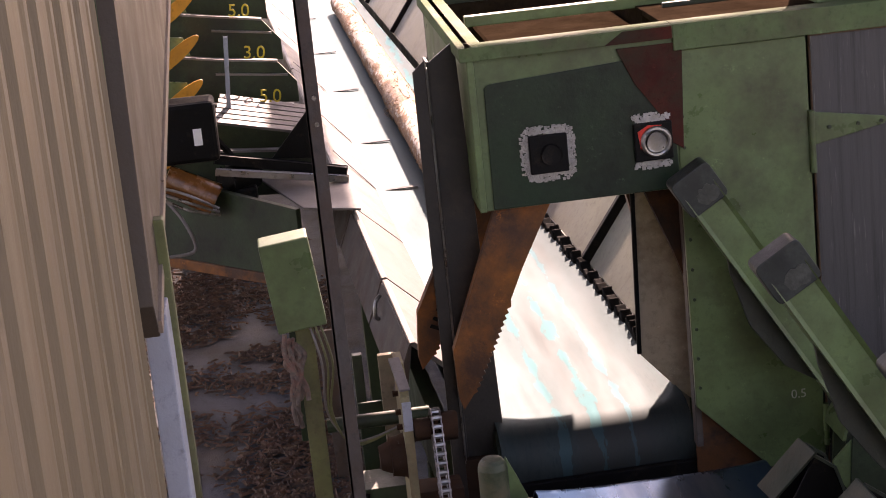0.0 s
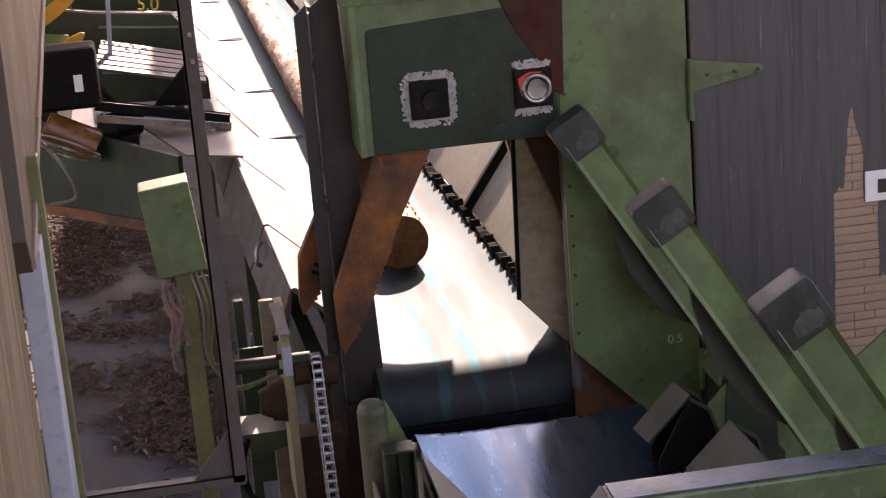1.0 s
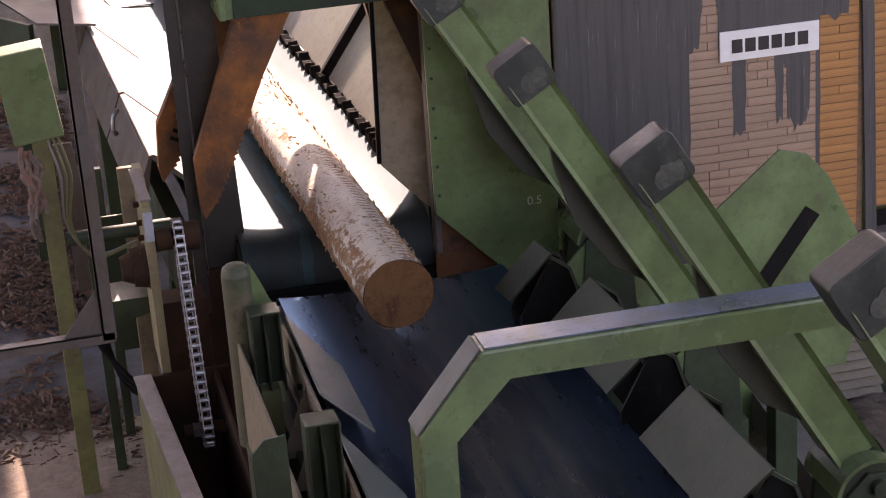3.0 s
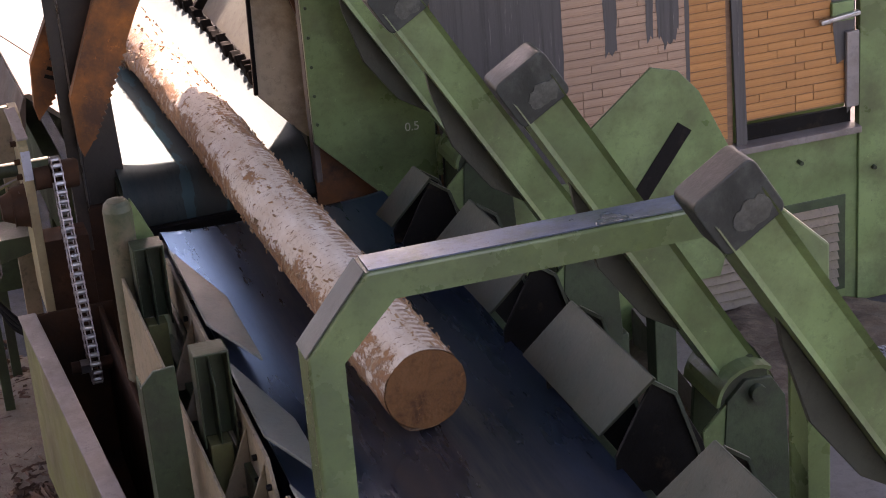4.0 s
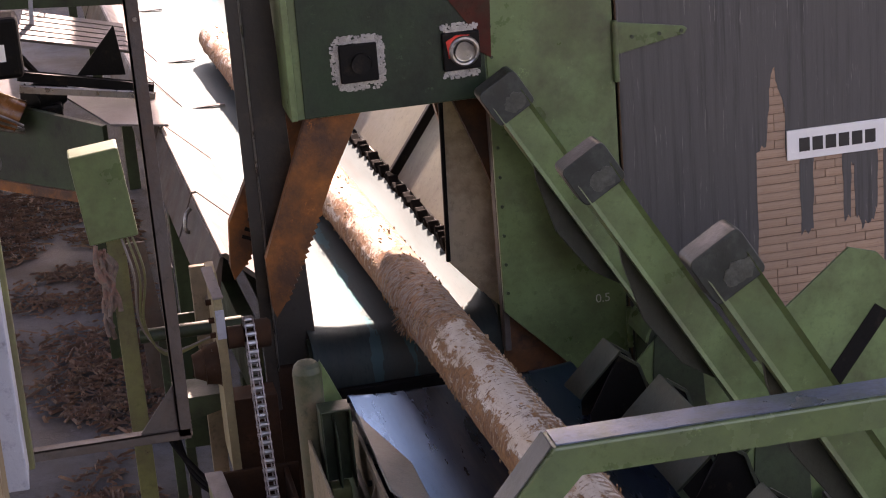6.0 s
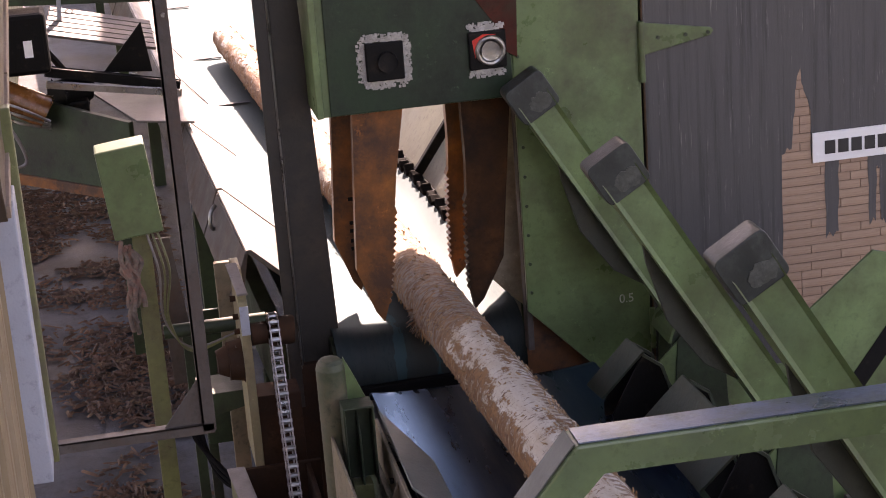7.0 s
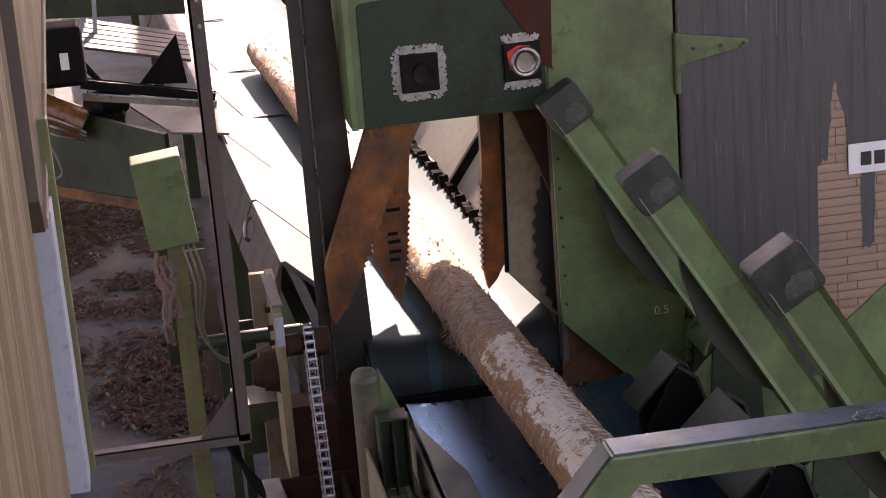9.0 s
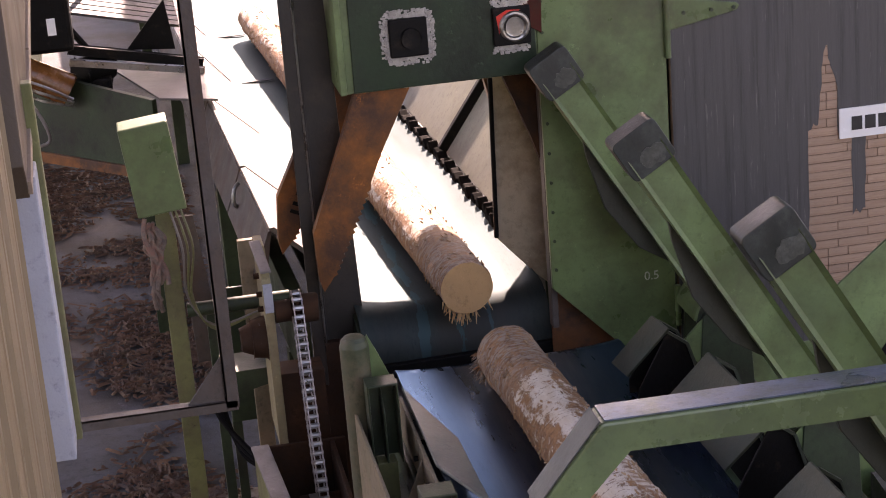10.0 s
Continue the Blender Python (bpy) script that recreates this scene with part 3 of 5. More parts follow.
    part("frame_rail", rear(box(0.56, 0.64, 0.3, 25.0, 0.95, 1.3)), GREEN_DARK, c)
    for y in (0.6, 4, 8, 12, 16, 20, 24):
        for x in (-0.68, 0.6):
            part("leg", rear(box(x - 0.05, x + 0.05, y - 0.05, y + 0.05, 0, 0.96)), GREEN_DARK, c)


# ---- saw machine ----
HY = 8.2


def claw_shape(side):
    """Outline of a claw round its pivot at (0, 0), in x and z; side 1 has its teeth to the right."""
    out = [(-0.16, 0.03), (-0.147, -0.24), (-0.178, -0.99), (-0.10, -1.20), (-0.064, -1.25), (-0.045, -1.19)]
    n = 15
    for i in range(n):
        u = i / n
        x, z = -0.04 + 0.056 * u ** 0.8, -1.17 + 0.45 * u
        out += [(x, z), (x + 0.016, z + 0.016)]
    out += [(0.02, -0.70), (0.035, -0.55), (0.086, -0.23), (0.10, 0.05), (0.0, 0.10)]
    return [(side * x, z) for x, z in out]


def saw_head():
    h = thing("clamping_machine", (1.36, 9.0, 2.44), "dark green log clamping machine with orange serrated claws", "machine")
    x0, x1, y1, z0, z1 = 0.90, 1.80, 10.05, 2.44, 3.17
    part("front_plate", box(x0 + 0.03, x1, HY, HY + 0.03, z0, z1 - 0.05), GREEN, h)
    part("front_panel", prism([(0.962, 2.443), (0.966, 2.985), (0.985, 3.0), (1.58, 3.035), (1.62, 2.98), (1.70, 2.84), (1.79, 2.66), (1.795, 2.443)], "y", HY - 0.008, HY + 0.0), GREEN_HEAD, h, "grimy dark green front panel")
    part("side_plate", box(x0, x0 + 0.03, HY - 0.02, y1, z0, z1), GREEN, h)
    part("back_plate", box(x0, x1, y1, y1 + 0.03, z0, z1), GREEN_DARK, h)
    part("bottom_plate", box(x0 + 0.03, 1.10, HY + 0.03, y1, z0, z0 + 0.02), GREEN_DARK, h)
    part("bottom_plate", box(1.72, x1, HY + 0.03, y1, z0, z0 + 0.02), GREEN_DARK, h)
    part("top_flange", box(x0 - 0.03, x1, HY - 0.03, HY + 0.10, z1 - 0.06, z1), FLANGE, h)
    part("top_flange", box(x0 - 0.03, x0 + 0.08, HY + 0.10, y1, z1 - 0.06, z1), FLANGE, h)
    part("cross_bar", box(x0 + 0.1, 2.4, 9.0, 9.06, z1 - 0.04, z1 + 0.01), GREEN, h)
    # Beam and block added to stop sun that would leak through to the belts.
    part("rear_beam", box(1.81, 2.8, 8.86, 10.0, 2.45, 3.14), INSIDE_DARK, h)
    part("gearbox", box(1.08, 1.79, 8.93, 9.5, 2.46, 3.06, 0.02), INSIDE_DARK, h, "dark block added inside the head to stop the sun")
    # Dark sheet over the back plate, for the shade inside the head.
    part("inner_lining", box(x0 + 0.031, x1, y1 - 0.02, y1 - 0.004, z0, z1 - 0.07), INSIDE_DARK, h, "dark sheet added for the shaded inside")
    part("red_patch", prism([(1.55, 3.09), (1.84, 3.09), (1.82, 2.62), (1.755, 2.66), (1.73, 2.78), (1.62, 2.93)], "y", HY - 0.016, HY - 0.009), RED, h, "old dull red paint patch")
    part("red_patch", prism([(1.50, 3.112), (1.795, 3.112), (1.795, 3.165), (1.58, 3.165)], "y", HY - 0.036, HY - 0.031, 0), RED, h, "old dull red paint patch")
    # pivots
    for px_, kind in ((1.22, 0), (1.684, 1)):
        p = part("pivot_plate", box(px_ - 0.085, px_ + 0.085, HY - 0.035, HY - 0.008, 2.585, 2.755, 0.006), BLACK, h, "black square pivot plate")
        part("pin", rod((px_ + 0.01, HY - 0.05, 2.67), (px_ + 0.01, HY - 0.03, 2.67), 0.045, 24, w=0.006), STEEL if kind else BLACK, p, smooth=True)
        if kind:
            part("ring", hose([(px_ + 0.01 + 0.058 * math.cos(a), HY - 0.042, 2.67 + 0.058 * math.sin(a)) for a in [i * math.pi / 8 for i in range(17)]], 0.012), STEEL, p, smooth=True)
            part("red_mark", prism([(px_ - 0.06, 2.64), (px_ - 0.07, 2.72), (px_ - 0.02, 2.745), (px_ + 0.04, 2.74), (px_ - 0.01, 2.72), (px_ - 0.045, 2.69)], "y", HY - 0.04, HY - 0.034, 0), REDP, p, "bright red paint mark")
        rnd = random.Random(4 + kind)
        bm = bmesh.new()
        for i in range(620):
            a = rnd.random() * 2 * math.pi
            if kind and abs(math.cos(a)) > 0.62:
                continue
            s = 0.093 + 0.035 * rnd.random() ** 1.5
            q = s / max(abs(math.cos(a)), abs(math.sin(a))) * 0.95
            x, z, r = px_ + q * math.cos(a) * (0.98), 2.67 + q * math.sin(a) * 1.0, 0.0022 + 0.0045 * rnd.random()
            if q > 0.15:
                continue
            bm = join(bm, box(x - r, x + r, HY - 0.012 - r * 0.8, HY - 0.006, z - r, z + r, 0))
        tagged(part("grease_crust", bm, GREASE, h, "crusted pale dusty grease"), kind="stuff")
    claws = []
    for side, px_, y, m in ((1, 1.22, 8.32, ORANGE), (-1, 1.684, 8.32, BURNT), (1, 1.19, 8.80, ORANGE), (-1, 1.70, 8.80, ORANGE)):
        bm = prism(claw_shape(side), "y", y - 0.03, y + 0.03, 0)
        bm.transform(Matrix.Translation((px_, 0, 2.67)))
        me = bm
        ob = new("claw", finish(me, (px_, y, 2.67)))
        ob.data.materials.append(m)
        ob.parent = h
        tagged(ob, "orange steel claw with toothed inner edge" if m is ORANGE else "grimy brown steel claw with toothed inner edge")
        if side > 0 and y > 8.5:
            for k, (z, l) in enumerate(((-0.78, 0.07), (-0.90, 0.05), (-0.94, 0.06), (-0.99, 0.06), (-1.03, 0.05))):
                sl = new("slot", finish(box(-0.10, -0.10 + l, -0.034, -0.031, z - 0.009, z + 0.009, 0), (0, 0, 0)))
                sl.data.materials.append(BLACK)
                sl.parent = ob
        claws.append((ob, Vector((px_, y, 2.67)) - Vector((1.36, 9.0, 2.44)), side))
    bm = bmesh.new()
    n = 72
    pts = []
    for i in range(n):
        a = 2 * math.pi * i / n
        pts += [(0.84 * math.cos(a), 0.84 * math.sin(a)), (0.86 * math.cos(a + 0.03), 0.86 * math.sin(a + 0.03))]
    ob = new("saw_blade", finish(prism(pts, "y", -0.004, 0.004, 0), (0, 0, 0)))
    ob.data.materials.append(BLADE)
    ob.parent = h
    tagged(ob, "large dark steel circular saw blade")
    return h, claws, ob


def channel_column():
    c = thing("channel_column", (0.78, 8.5, 0), "tall black greasy steel channel column", "column")
    part("web", box(0.75, 0.765, 8.48, 8.62, 1.2, 3.08), GREASY, c)
    part("flange", prism([(0.685, 1.0), (0.742, 1.0), (0.742, 3.10), (0.685, 3.05)], "y", 8.42, 8.435), GREASY, c)
    part("face", prism([(0.758, 1.2), (0.945, 1.2), (0.885, 3.16), (0.758, 3.07)], "y", 8.485, 8.5), GREASY, c)
    part("lip", box(0.746, 0.753, 8.44, 8.48, 1.2, 3.06), STEEL, c)
    part("lip", box(0.742, 0.7445, 8.405, 8.42, 1.2, 3.08), STEEL, c)
    part("foot", box(0.70, 0.92, 8.45, 8.62, 0, 1.2), RUST, c)


def saw_cabinet():
    c = thing("saw_cabinet", (2.1, 8.9, 0), "light green sheet-metal saw cabinet with slanted lower corner", "machine cabinet")
    f = part("front_panel", prism([(1.80, 1.41), (2.13, 1.07), (2.39, 1.07), (2.39, 3.05), (1.80, 3.05)], "y", HY - 0.004, HY + 0.02), GREEN, c)
    for i in range(11):
        part("bolt", rod((1.822, HY - 0.012, 1.5 + 0.14 * i), (1.822, HY - 0.003, 1.5 + 0.14 * i), 0.008, 8), GREEN_DARK, f)
    part("top_beam", box(1.80, 4.9, HY - 0.03, HY + 0.10, 3.055, 3.17), FLANGE, c, "green top beam")
    part("back_panel", box(1.90, 4.9, 8.80, 8.83, 0.2, 3.17), GREEN_DARK, c)
    part("roof_sheet", box(1.80, 4.9, HY + 0.10, 8.80, 3.12, 3.15), INSIDE_DARK, c)
    # Unseen box added on top to keep sun spots off the front belt.
    part("top_housing", box(2.5, 4.7, 8.38, 8.78, 3.154, 4.35), GREEN, c)
    # Sunlight on this sheet is put into its light colour.
    part("inner_panel", prism([(1.670, 2.44), (1.672, 2.31), (1.645, 1.95), (1.648, 1.53), (1.81, 1.345), (1.90, 1.26), (1.90, 2.44)], "y", 8.66, 8.672), LIT_PANEL, c, "dusty inner guard sheet, lightened as if sunlit")
    part("edge_post", box(1.80, 1.83, HY + 0.03, HY + 0.1, 1.2, 3.05), RUST_GREY, c)
    part("inner_post", beam((1.665, 8.65, 2.44), (1.64, 8.65, 1.54), 0.022, 0.02, (0, 1, 0)), BLACK, c)
    part("rusty_skirt", prism([(1.80, 1.40), (2.13, 1.06), (2.13, 0.62), (1.80, 0.62)], "y", 8.26, 8.272), ORANGE_DK, c, "rust-brown skirt below the slanted corner")
    part("base", box(1.95, 2.4, 8.4, 8.8, 0, 1.0), RUST, c)
    # mark 0.5 in white chalk
    t = bpy.data.curves.new("chalk", "FONT")
    t.body, t.size, t.extrude = "0.5", 0.06, 0.0006
    tmp = new("tmp_text", t)
    dg = bpy.context.evaluated_depsgraph_get()
    me = bpy.data.meshes.new_from_object(tmp.evaluated_get(dg))
    bpy.data.objects.remove(tmp)
    me.transform(Matrix.Translation(Vector((2.24, HY - 0.006, 1.39)) - ORIGIN[c]) @ Matrix.Rotation(radians(90), 4, "X"))
    ob = new("chalk_mark", me)
    me.materials.append(SCRAPE_CHALK)
    ob.parent = c
    # strip hinges
    for z in (2.64,):
        h = part("hinge", prism([(2.40, z - 0.075), (2.40, z + 0.075), (2.72, z + 0.02), (2.735, z + 0.005), (2.72, z - 0.015)], "y", HY - 0.028, HY - 0.018), GREEN, c, "tapered green strap hinge")
        for x in (2.47, 2.60, 2.705):
            part("bolt", rod((x, HY - 0.036, z), (x, HY - 0.026, z), 0.009, 8), GREEN_DARK, h)
        part("knuckle", rod((2.395, HY - 0.02, z - 0.2), (2.395, HY - 0.02, z + 0.08), 0.014, 10), GREEN, h, smooth=True)
    for z in (1.25,):
        part("hinge", rod((2.395, HY - 0.02, z - 0.1), (2.395, HY - 0.02, z + 0.1), 0.014, 10), GREEN, c, smooth=True)


def plywood_doors():
    rnd = random.Random(11)
    d = thing("plywood_door", (3.5, HY, 1.05), "weathered film-faced plywood doors, grey film peeling off bare veneer", "door")
    part("board", box(2.405, 3.945, HY + 0.004, HY + 0.022, 1.0, 3.05), JOINT, d)
    part("board", box(3.975, 4.625, HY + 0.004, HY + 0.022, 1.11, 3.05), JOINT, d)
    for m, x0, x1, z0 in ((VENEER, 3.05, 3.70, 1.04), (VENEER_O, 3.715, 3.915, 1.04), (VENEER_O, 3.99, 4.59, 1.12)):
        strips = {}
        z = z0
        while z < 2.40:
            x, left = x0, round((x1 - x0) / 0.05)
            while left > 0:
                k = min(left, rnd.randrange(2, 9))
                if left - k == 1:
                    k = left
                if k not in strips:
                    strips[k] = finish(box(0, k * 0.05 - 0.004, HY - 0.0012, HY + 0.004, 0.0015, 0.0405, 0.0006), (0, 0, 0))
                    strips[k].materials.append(m)
                ob = new("veneer_strip", strips[k])
                ob.parent = d
                ob.location = Vector((x, -rnd.random() * 0.0018, z + rnd.uniform(-0.001, 0.001))) - ORIGIN[d]
                x += k * 0.05
                left -= k
            z += 0.0425
    # film still on: a ragged edge
    pts = [(2.41, 0.8), (2.41, 3.045), (3.94, 3.045)]
    x = 3.94
    edge = []
    drops = [(3.86, 2.1), (3.715, 2.10), (3.713, 1.34), (3.695, 1.30), (3.692, 1.96), (3.665, 1.95), (3.66, 1.68), (3.645, 1.62), (3.60, 1.60), (3.585, 1.56), (3.575, 1.62), (3.55, 1.62), (3.545, 1.90), (3.53, 1.90), (3.525, 1.64), (3.49, 1.62), (3.485, 1.96), (3.34, 1.97), (3.335, 1.60), (3.275, 1.59), (3.27, 1.96), (3.20, 1.98), (3.20, 2.2), (3.17, 2.3), (3.15, 2.42), (3.13, 2.3), (3.11, 2.05), (3.06, 2.02), (3.055, 1.5), (3.05, 0.8)]
    for (a, za), (b, zb) in zip(drops, drops[1:]):
        for k in range(4):
            u = k / 4
            edge.append((a + (b - a) * u + rnd.uniform(-0.004, 0.004), za + (zb - za) * u + rnd.uniform(-0.02, 0.02)))
    part("film", prism(pts + edge + [(3.05, 0.8)], "y", HY - 0.004, HY - 0.0015, 0), FILM, d, "grey phenolic film with ragged edge")
    part("film", prism([(4.40, 3.04), (4.62, 3.04), (4.62, 1.10), (4.58, 1.06), (4.56, 1.35), (4.52, 1.33), (4.50, 1.5), (4.47, 1.9), (4.42, 2.3)], "y", HY - 0.004, HY - 0.0015, 0), FILM, d, "grey phenolic film with ragged edge")
    part("film", prism([(3.98, 3.04), (4.40, 3.04), (4.36, 2.2), (4.30, 2.35), (4.2, 2.1), (4.1, 2.3), (4.0, 2.15)], "y", HY - 0.004, HY - 0.0015, 0), FILM, d, "grey phenolic film with ragged edge")
    part("cover_strip", beam((3.93, HY - 0.012, 3.04), (3.985, HY - 0.012, 0.97), 0.06, 0.012, (0, 1, 0), 0.002), FILM, d, "loose grey cover strip")
    part("gap_shadow_board", box(3.99, 4.62, HY + 0.03, HY + 0.05, 0.98, 1.08), BLACK, d)
    l = part("latch", box(4.48, 4.60, HY - 0.03, HY - 0.005, 1.56, 1.66), GREEN, d, "green steel toggle latch")
    part("lever", beam((4.40, HY - 0.05, 1.575), (4.62, HY - 0.05, 1.60), 0.03, 0.025), STEEL, l)
    part("keeper", box(4.56, 4.63, HY - 0.035, HY - 0.01, 1.10, 1.50), GREY, l)
    s = thing("sign_board", (3.46, HY, 1.95), "white sign board with a row of black plain shapes", "sign")
    part("panel", box(3.205, 3.705, HY - 0.016, HY - 0.006, 1.955, 2.10, 0.003), WHITE_SIGN, s)
    for i in range(6):
        x = 3.265 + i * 0.066
        part("black_shape", box(x, x + 0.052, HY - 0.019, HY - 0.0165, 1.993, 2.058, 0), INK, s)
    return d


def machine_wall():
    w = thing("wall_machine", (3.6, HY, 0), "green steel machine wall below and beside the doors", "wall", kind="structure")
    part("lower_panel", box(2.42, 4.9, HY - 0.01, HY + 0.02, 0.0, 0.97), GREEN, w)
    part("ledge", box(3.70, 4.63, HY - 0.07, HY + 0.03, 0.965, 1.0), GREY, w, "dusty grey steel ledge")
    part("side_panel", box(4.635, 7.0, HY - 0.03, HY + 0.02, 0, 3.17), GREEN, w)
    part("louvre_frame", box(3.60, 4.57, HY - 0.016, HY - 0.008, 0.08, 0.62), GREEN_DARK, w)
    for i in range(9):
        for x in (3.63, 4.10):
            part("louvre", prism([(HY - 0.018, 0.12 + i * 0.052), (HY - 0.045, 0.115 + i * 0.052), (HY - 0.02, 0.155 + i * 0.052)], "x", x, x + 0.42, 0.002), LOUVRE, w)
    for x, z in ((4.3, 0.85), (4.72, 0.75), (4.8, 2.2), (3.2, 0.8)):
        part("bolt", rod((x, HY - 0.05, z), (x, HY - 0.008, z), 0.012, 8), GREEN_DARK, w)


# ---- kicker arms ----
PIV = (2.604, 1.318)


def kicker_arm(y, dx=0.0, dz=0.0, reach=1.37):
    """A square steel arm with a worn pad at its head, round the pivot at its foot."""
    px_, pz = PIV[0] + dx, PIV[1] + dz
    at = (px_, y, pz)
    a = thing("kicker_arm", at, "green square-tube kicker arm with a worn dark pad at its head", "kicker arm", "row of kicker arms")
    u = Vector((-0.52, 0, 0.854))       # along the arm, up
    v = Vector((0.854, 0, 0.52))        # across
    o = Vector(at)
    mid = o + u * 0.0 + v * 0.005
    part("tube", beam(mid + u * 0.04, mid + u * (reach - 0.03), 0.15, 0.15, (0, 1, 0), 0.018), GREEN, a)
    head = mid + u * reach
    def loc(a, b):
        w = head + v * a + u * b
        return (w.x, w.z)
    c0, r0 = (0.0, -0.016), 0.024
    rounded = []
    for sx, sz, a0 in ((1, 1, 0), (-1, 1, 90), (-1, -1, 180), (1, -1, 270)):
        for k in range(4):
            t = radians(a0 + 30 * k)
            rounded.append(loc(c0[0] + sx * (0.097 - r0) + r0 * math.cos(t), c0[1] + sz * (0.09 - r0) + r0 * math.sin(t)))
    p = part("pad", prism(rounded, "y", y - 0.088, y + 0.03, 0.004), PADM, a, "worn dark rubber pad with a scraped patch")
    rnd = random.Random(int(y * 100))
    ragged = [loc(0.02 + (0.062 + 0.016 * rnd.random()) * math.cos(t) * 0.8, -0.052 + (0.03 + 0.018 * rnd.random()) * math.sin(t)) for t in [2 * math.pi * k / 22 for k in range(22)]]
    part("scrape", prism(ragged, "y", y - 0.0905, y - 0.0875, 0), SCRAPE, p)
    q = mid - v * 0.075
    part("fin", prism([(q.x + u.x * s - v.x * t, q.z + u.z * s - v.z * t) for s, t in ((0.30, 0), (1.02, 0), (0.95, 0.03), (0.70, 0.095), (0.45, 0.075))], "y", y - 0.012, y + 0.012), FINM, a, "dark stiffening fin")
    part("hub", rod((px_, y - 0.10, pz), (px_, y + 0.10, pz), 0.085, 24, w=0.008), GREEN, a, smooth=True)
    part("collar", beam(mid + u * 0.02, mid + u * 0.10, 0.165, 0.165, (0, 1, 0), 0.01), GREEN_DARK, a)
    return a


def arm_bracket(y, dx=0.0, dz=0.0):
    px_, pz = PIV[0] + dx, PIV[1] + dz
    b = thing("arm_bracket", (px_, y, 0), "grimy green pivot bracket on a box pedestal", "bracket", "pivot brackets")
    for s in (-1, 1):
        part("cheek", prism([(px_ - 0.13, pz - 0.30), (px_ - 0.11, pz - 0.02), (px_ - 0.04, pz + 0.05), (px_ + 0.06, pz + 0.04), (px_ + 0.11, pz - 0.04), (px_ + 0.13, pz - 0.42), (px_ - 0.1, pz - 0.42)], "y", y + s * 0.13 - 0.012, y + s * 0.13 + 0.012), GREEN_DARK, b)
    cx, cz = px_ - 0.015, pz - 0.035
    arc = [(cx + 0.14 * math.cos(t), cz + 0.14 * math.sin(t)) for t in [radians(60 + 13 * k) for k in range(10)]]
    arc += [(cx + 0.126 * math.cos(t), cz + 0.126 * math.sin(t)) for t in [radians(177 - 13 * k) for k in range(10)]]
    part("fender", prism(arc, "y", y - 0.15, y + 0.12, 0), GREEN, b, "curved green fender")
    part("side_web", prism([(px_ - 0.20, pz - 0.12), (px_ - 0.10, pz - 0.02), (px_ + 0.02, pz - 0.25), (px_ - 0.05, pz - 0.55), (px_ - 0.2, pz - 0.55)], "y", y - 0.135, y - 0.12), GREEN, b)
    pie = [(cx + 0.125 * math.cos(t), cz + 0.125 * math.sin(t)) for t in [radians(60 + 13 * k) for k in range(10)]] + [(px_ - 0.08, pz - 0.22), (px_ + 0.06, pz - 0.10)]
    part("fender_cheek", prism(pie, "y", y - 0.125, y - 0.11, 0), GREEN_DARK, b)
    part("pin", rod((px_, y - 0.17, pz), (px_, y + 0.17, pz), 0.03, 16), GREEN_DARK, b, smooth=True)
    part("pedestal", box(px_ - 0.14, px_ + 0.16, y - 0.13, y + 0.15, 0, pz - 0.4), GREEN_DARK, b)
    part("stop_bar", beam((px_ - 0.32, y + 0.05, pz - 0.2), (px_ + 0.12, y + 0.05, pz - 0.45), 0.06, 0.09), GREEN_DARK, b)
    u = part("cylinder", rod((px_ - 0.30, y + 0.35, 0.62), (px_ + 0.25, y + 0.35, 0.95), 0.055, 16, w=0.01), GREEN, b, smooth=True)
    part("cylinder_end", rod((px_ - 0.34, y + 0.35, 0.596), (px_ - 0.24, y + 0.35, 0.656), 0.07, 16, w=0.01), GREEN_DARK, u, smooth=True)


def slot_plate():
    s = thing("slotted_plate", (3.0, 6.8, 0), "green triangular steel plate with a slanting slot", "steel plate")
    part("plate", prism([(2.55, 1.70), (2.91, 1.985), (3.03, 1.95), (3.12, 1.85), (3.33, 1.42), (3.2, 1.0), (2.75, 1.0)], "y", 6.8, 6.815), GREEN, s)
    part("slot", beam((2.83, 6.797, 1.42), (3.05, 6.797, 1.71), 0.075, 0.004, (0, 1, 0), 0.0), BLACK, s)
    part("post", box(2.9, 3.0, 6.83, 6.93, 0, 1.2), GREEN_DARK, s)


# ---- belt-side guards ----
def right_guide(y0, y1, dx=0.0):
    g = thing("side_guide", (2.1, (y0 + y1) / 2, 0), "grey-green sloped guide plate on a triangular bracket", "guide plate", "guides beside the belt")
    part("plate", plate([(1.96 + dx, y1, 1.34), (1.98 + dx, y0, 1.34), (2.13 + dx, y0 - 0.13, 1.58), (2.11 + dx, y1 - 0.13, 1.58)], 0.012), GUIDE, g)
    for y in (y0 - 0.10, y1 - 0.14):
        w = part("bracket", prism([(p + dx, q) for p, q in ((1.99, 1.31), (2.125, 1.555), (2.20, 1.50), (2.30, 1.30), (2.36, 1.02), (2.30, 0.75), (2.0, 0.75))], "y", y, y + 0.014), BLACK, g)
        part("edge", beam((2.125 + dx, y - 0.004, 1.56), (2.205 + dx, y - 0.004, 1.50), 0.012, 0.016, (0, 1, 0), 0), GUIDE, w)
        part("edge", beam((2.205 + dx, y - 0.004, 1.50), (2.36 + dx, y - 0.004, 1.02), 0.012, 0.016, (0, 1, 0), 0), GUIDE, w)
    part("foot", box(2.12, 2.26, y0 + 0.05, y1 - 0.05, 0.0, 0.76), GREEN_DARK, g)


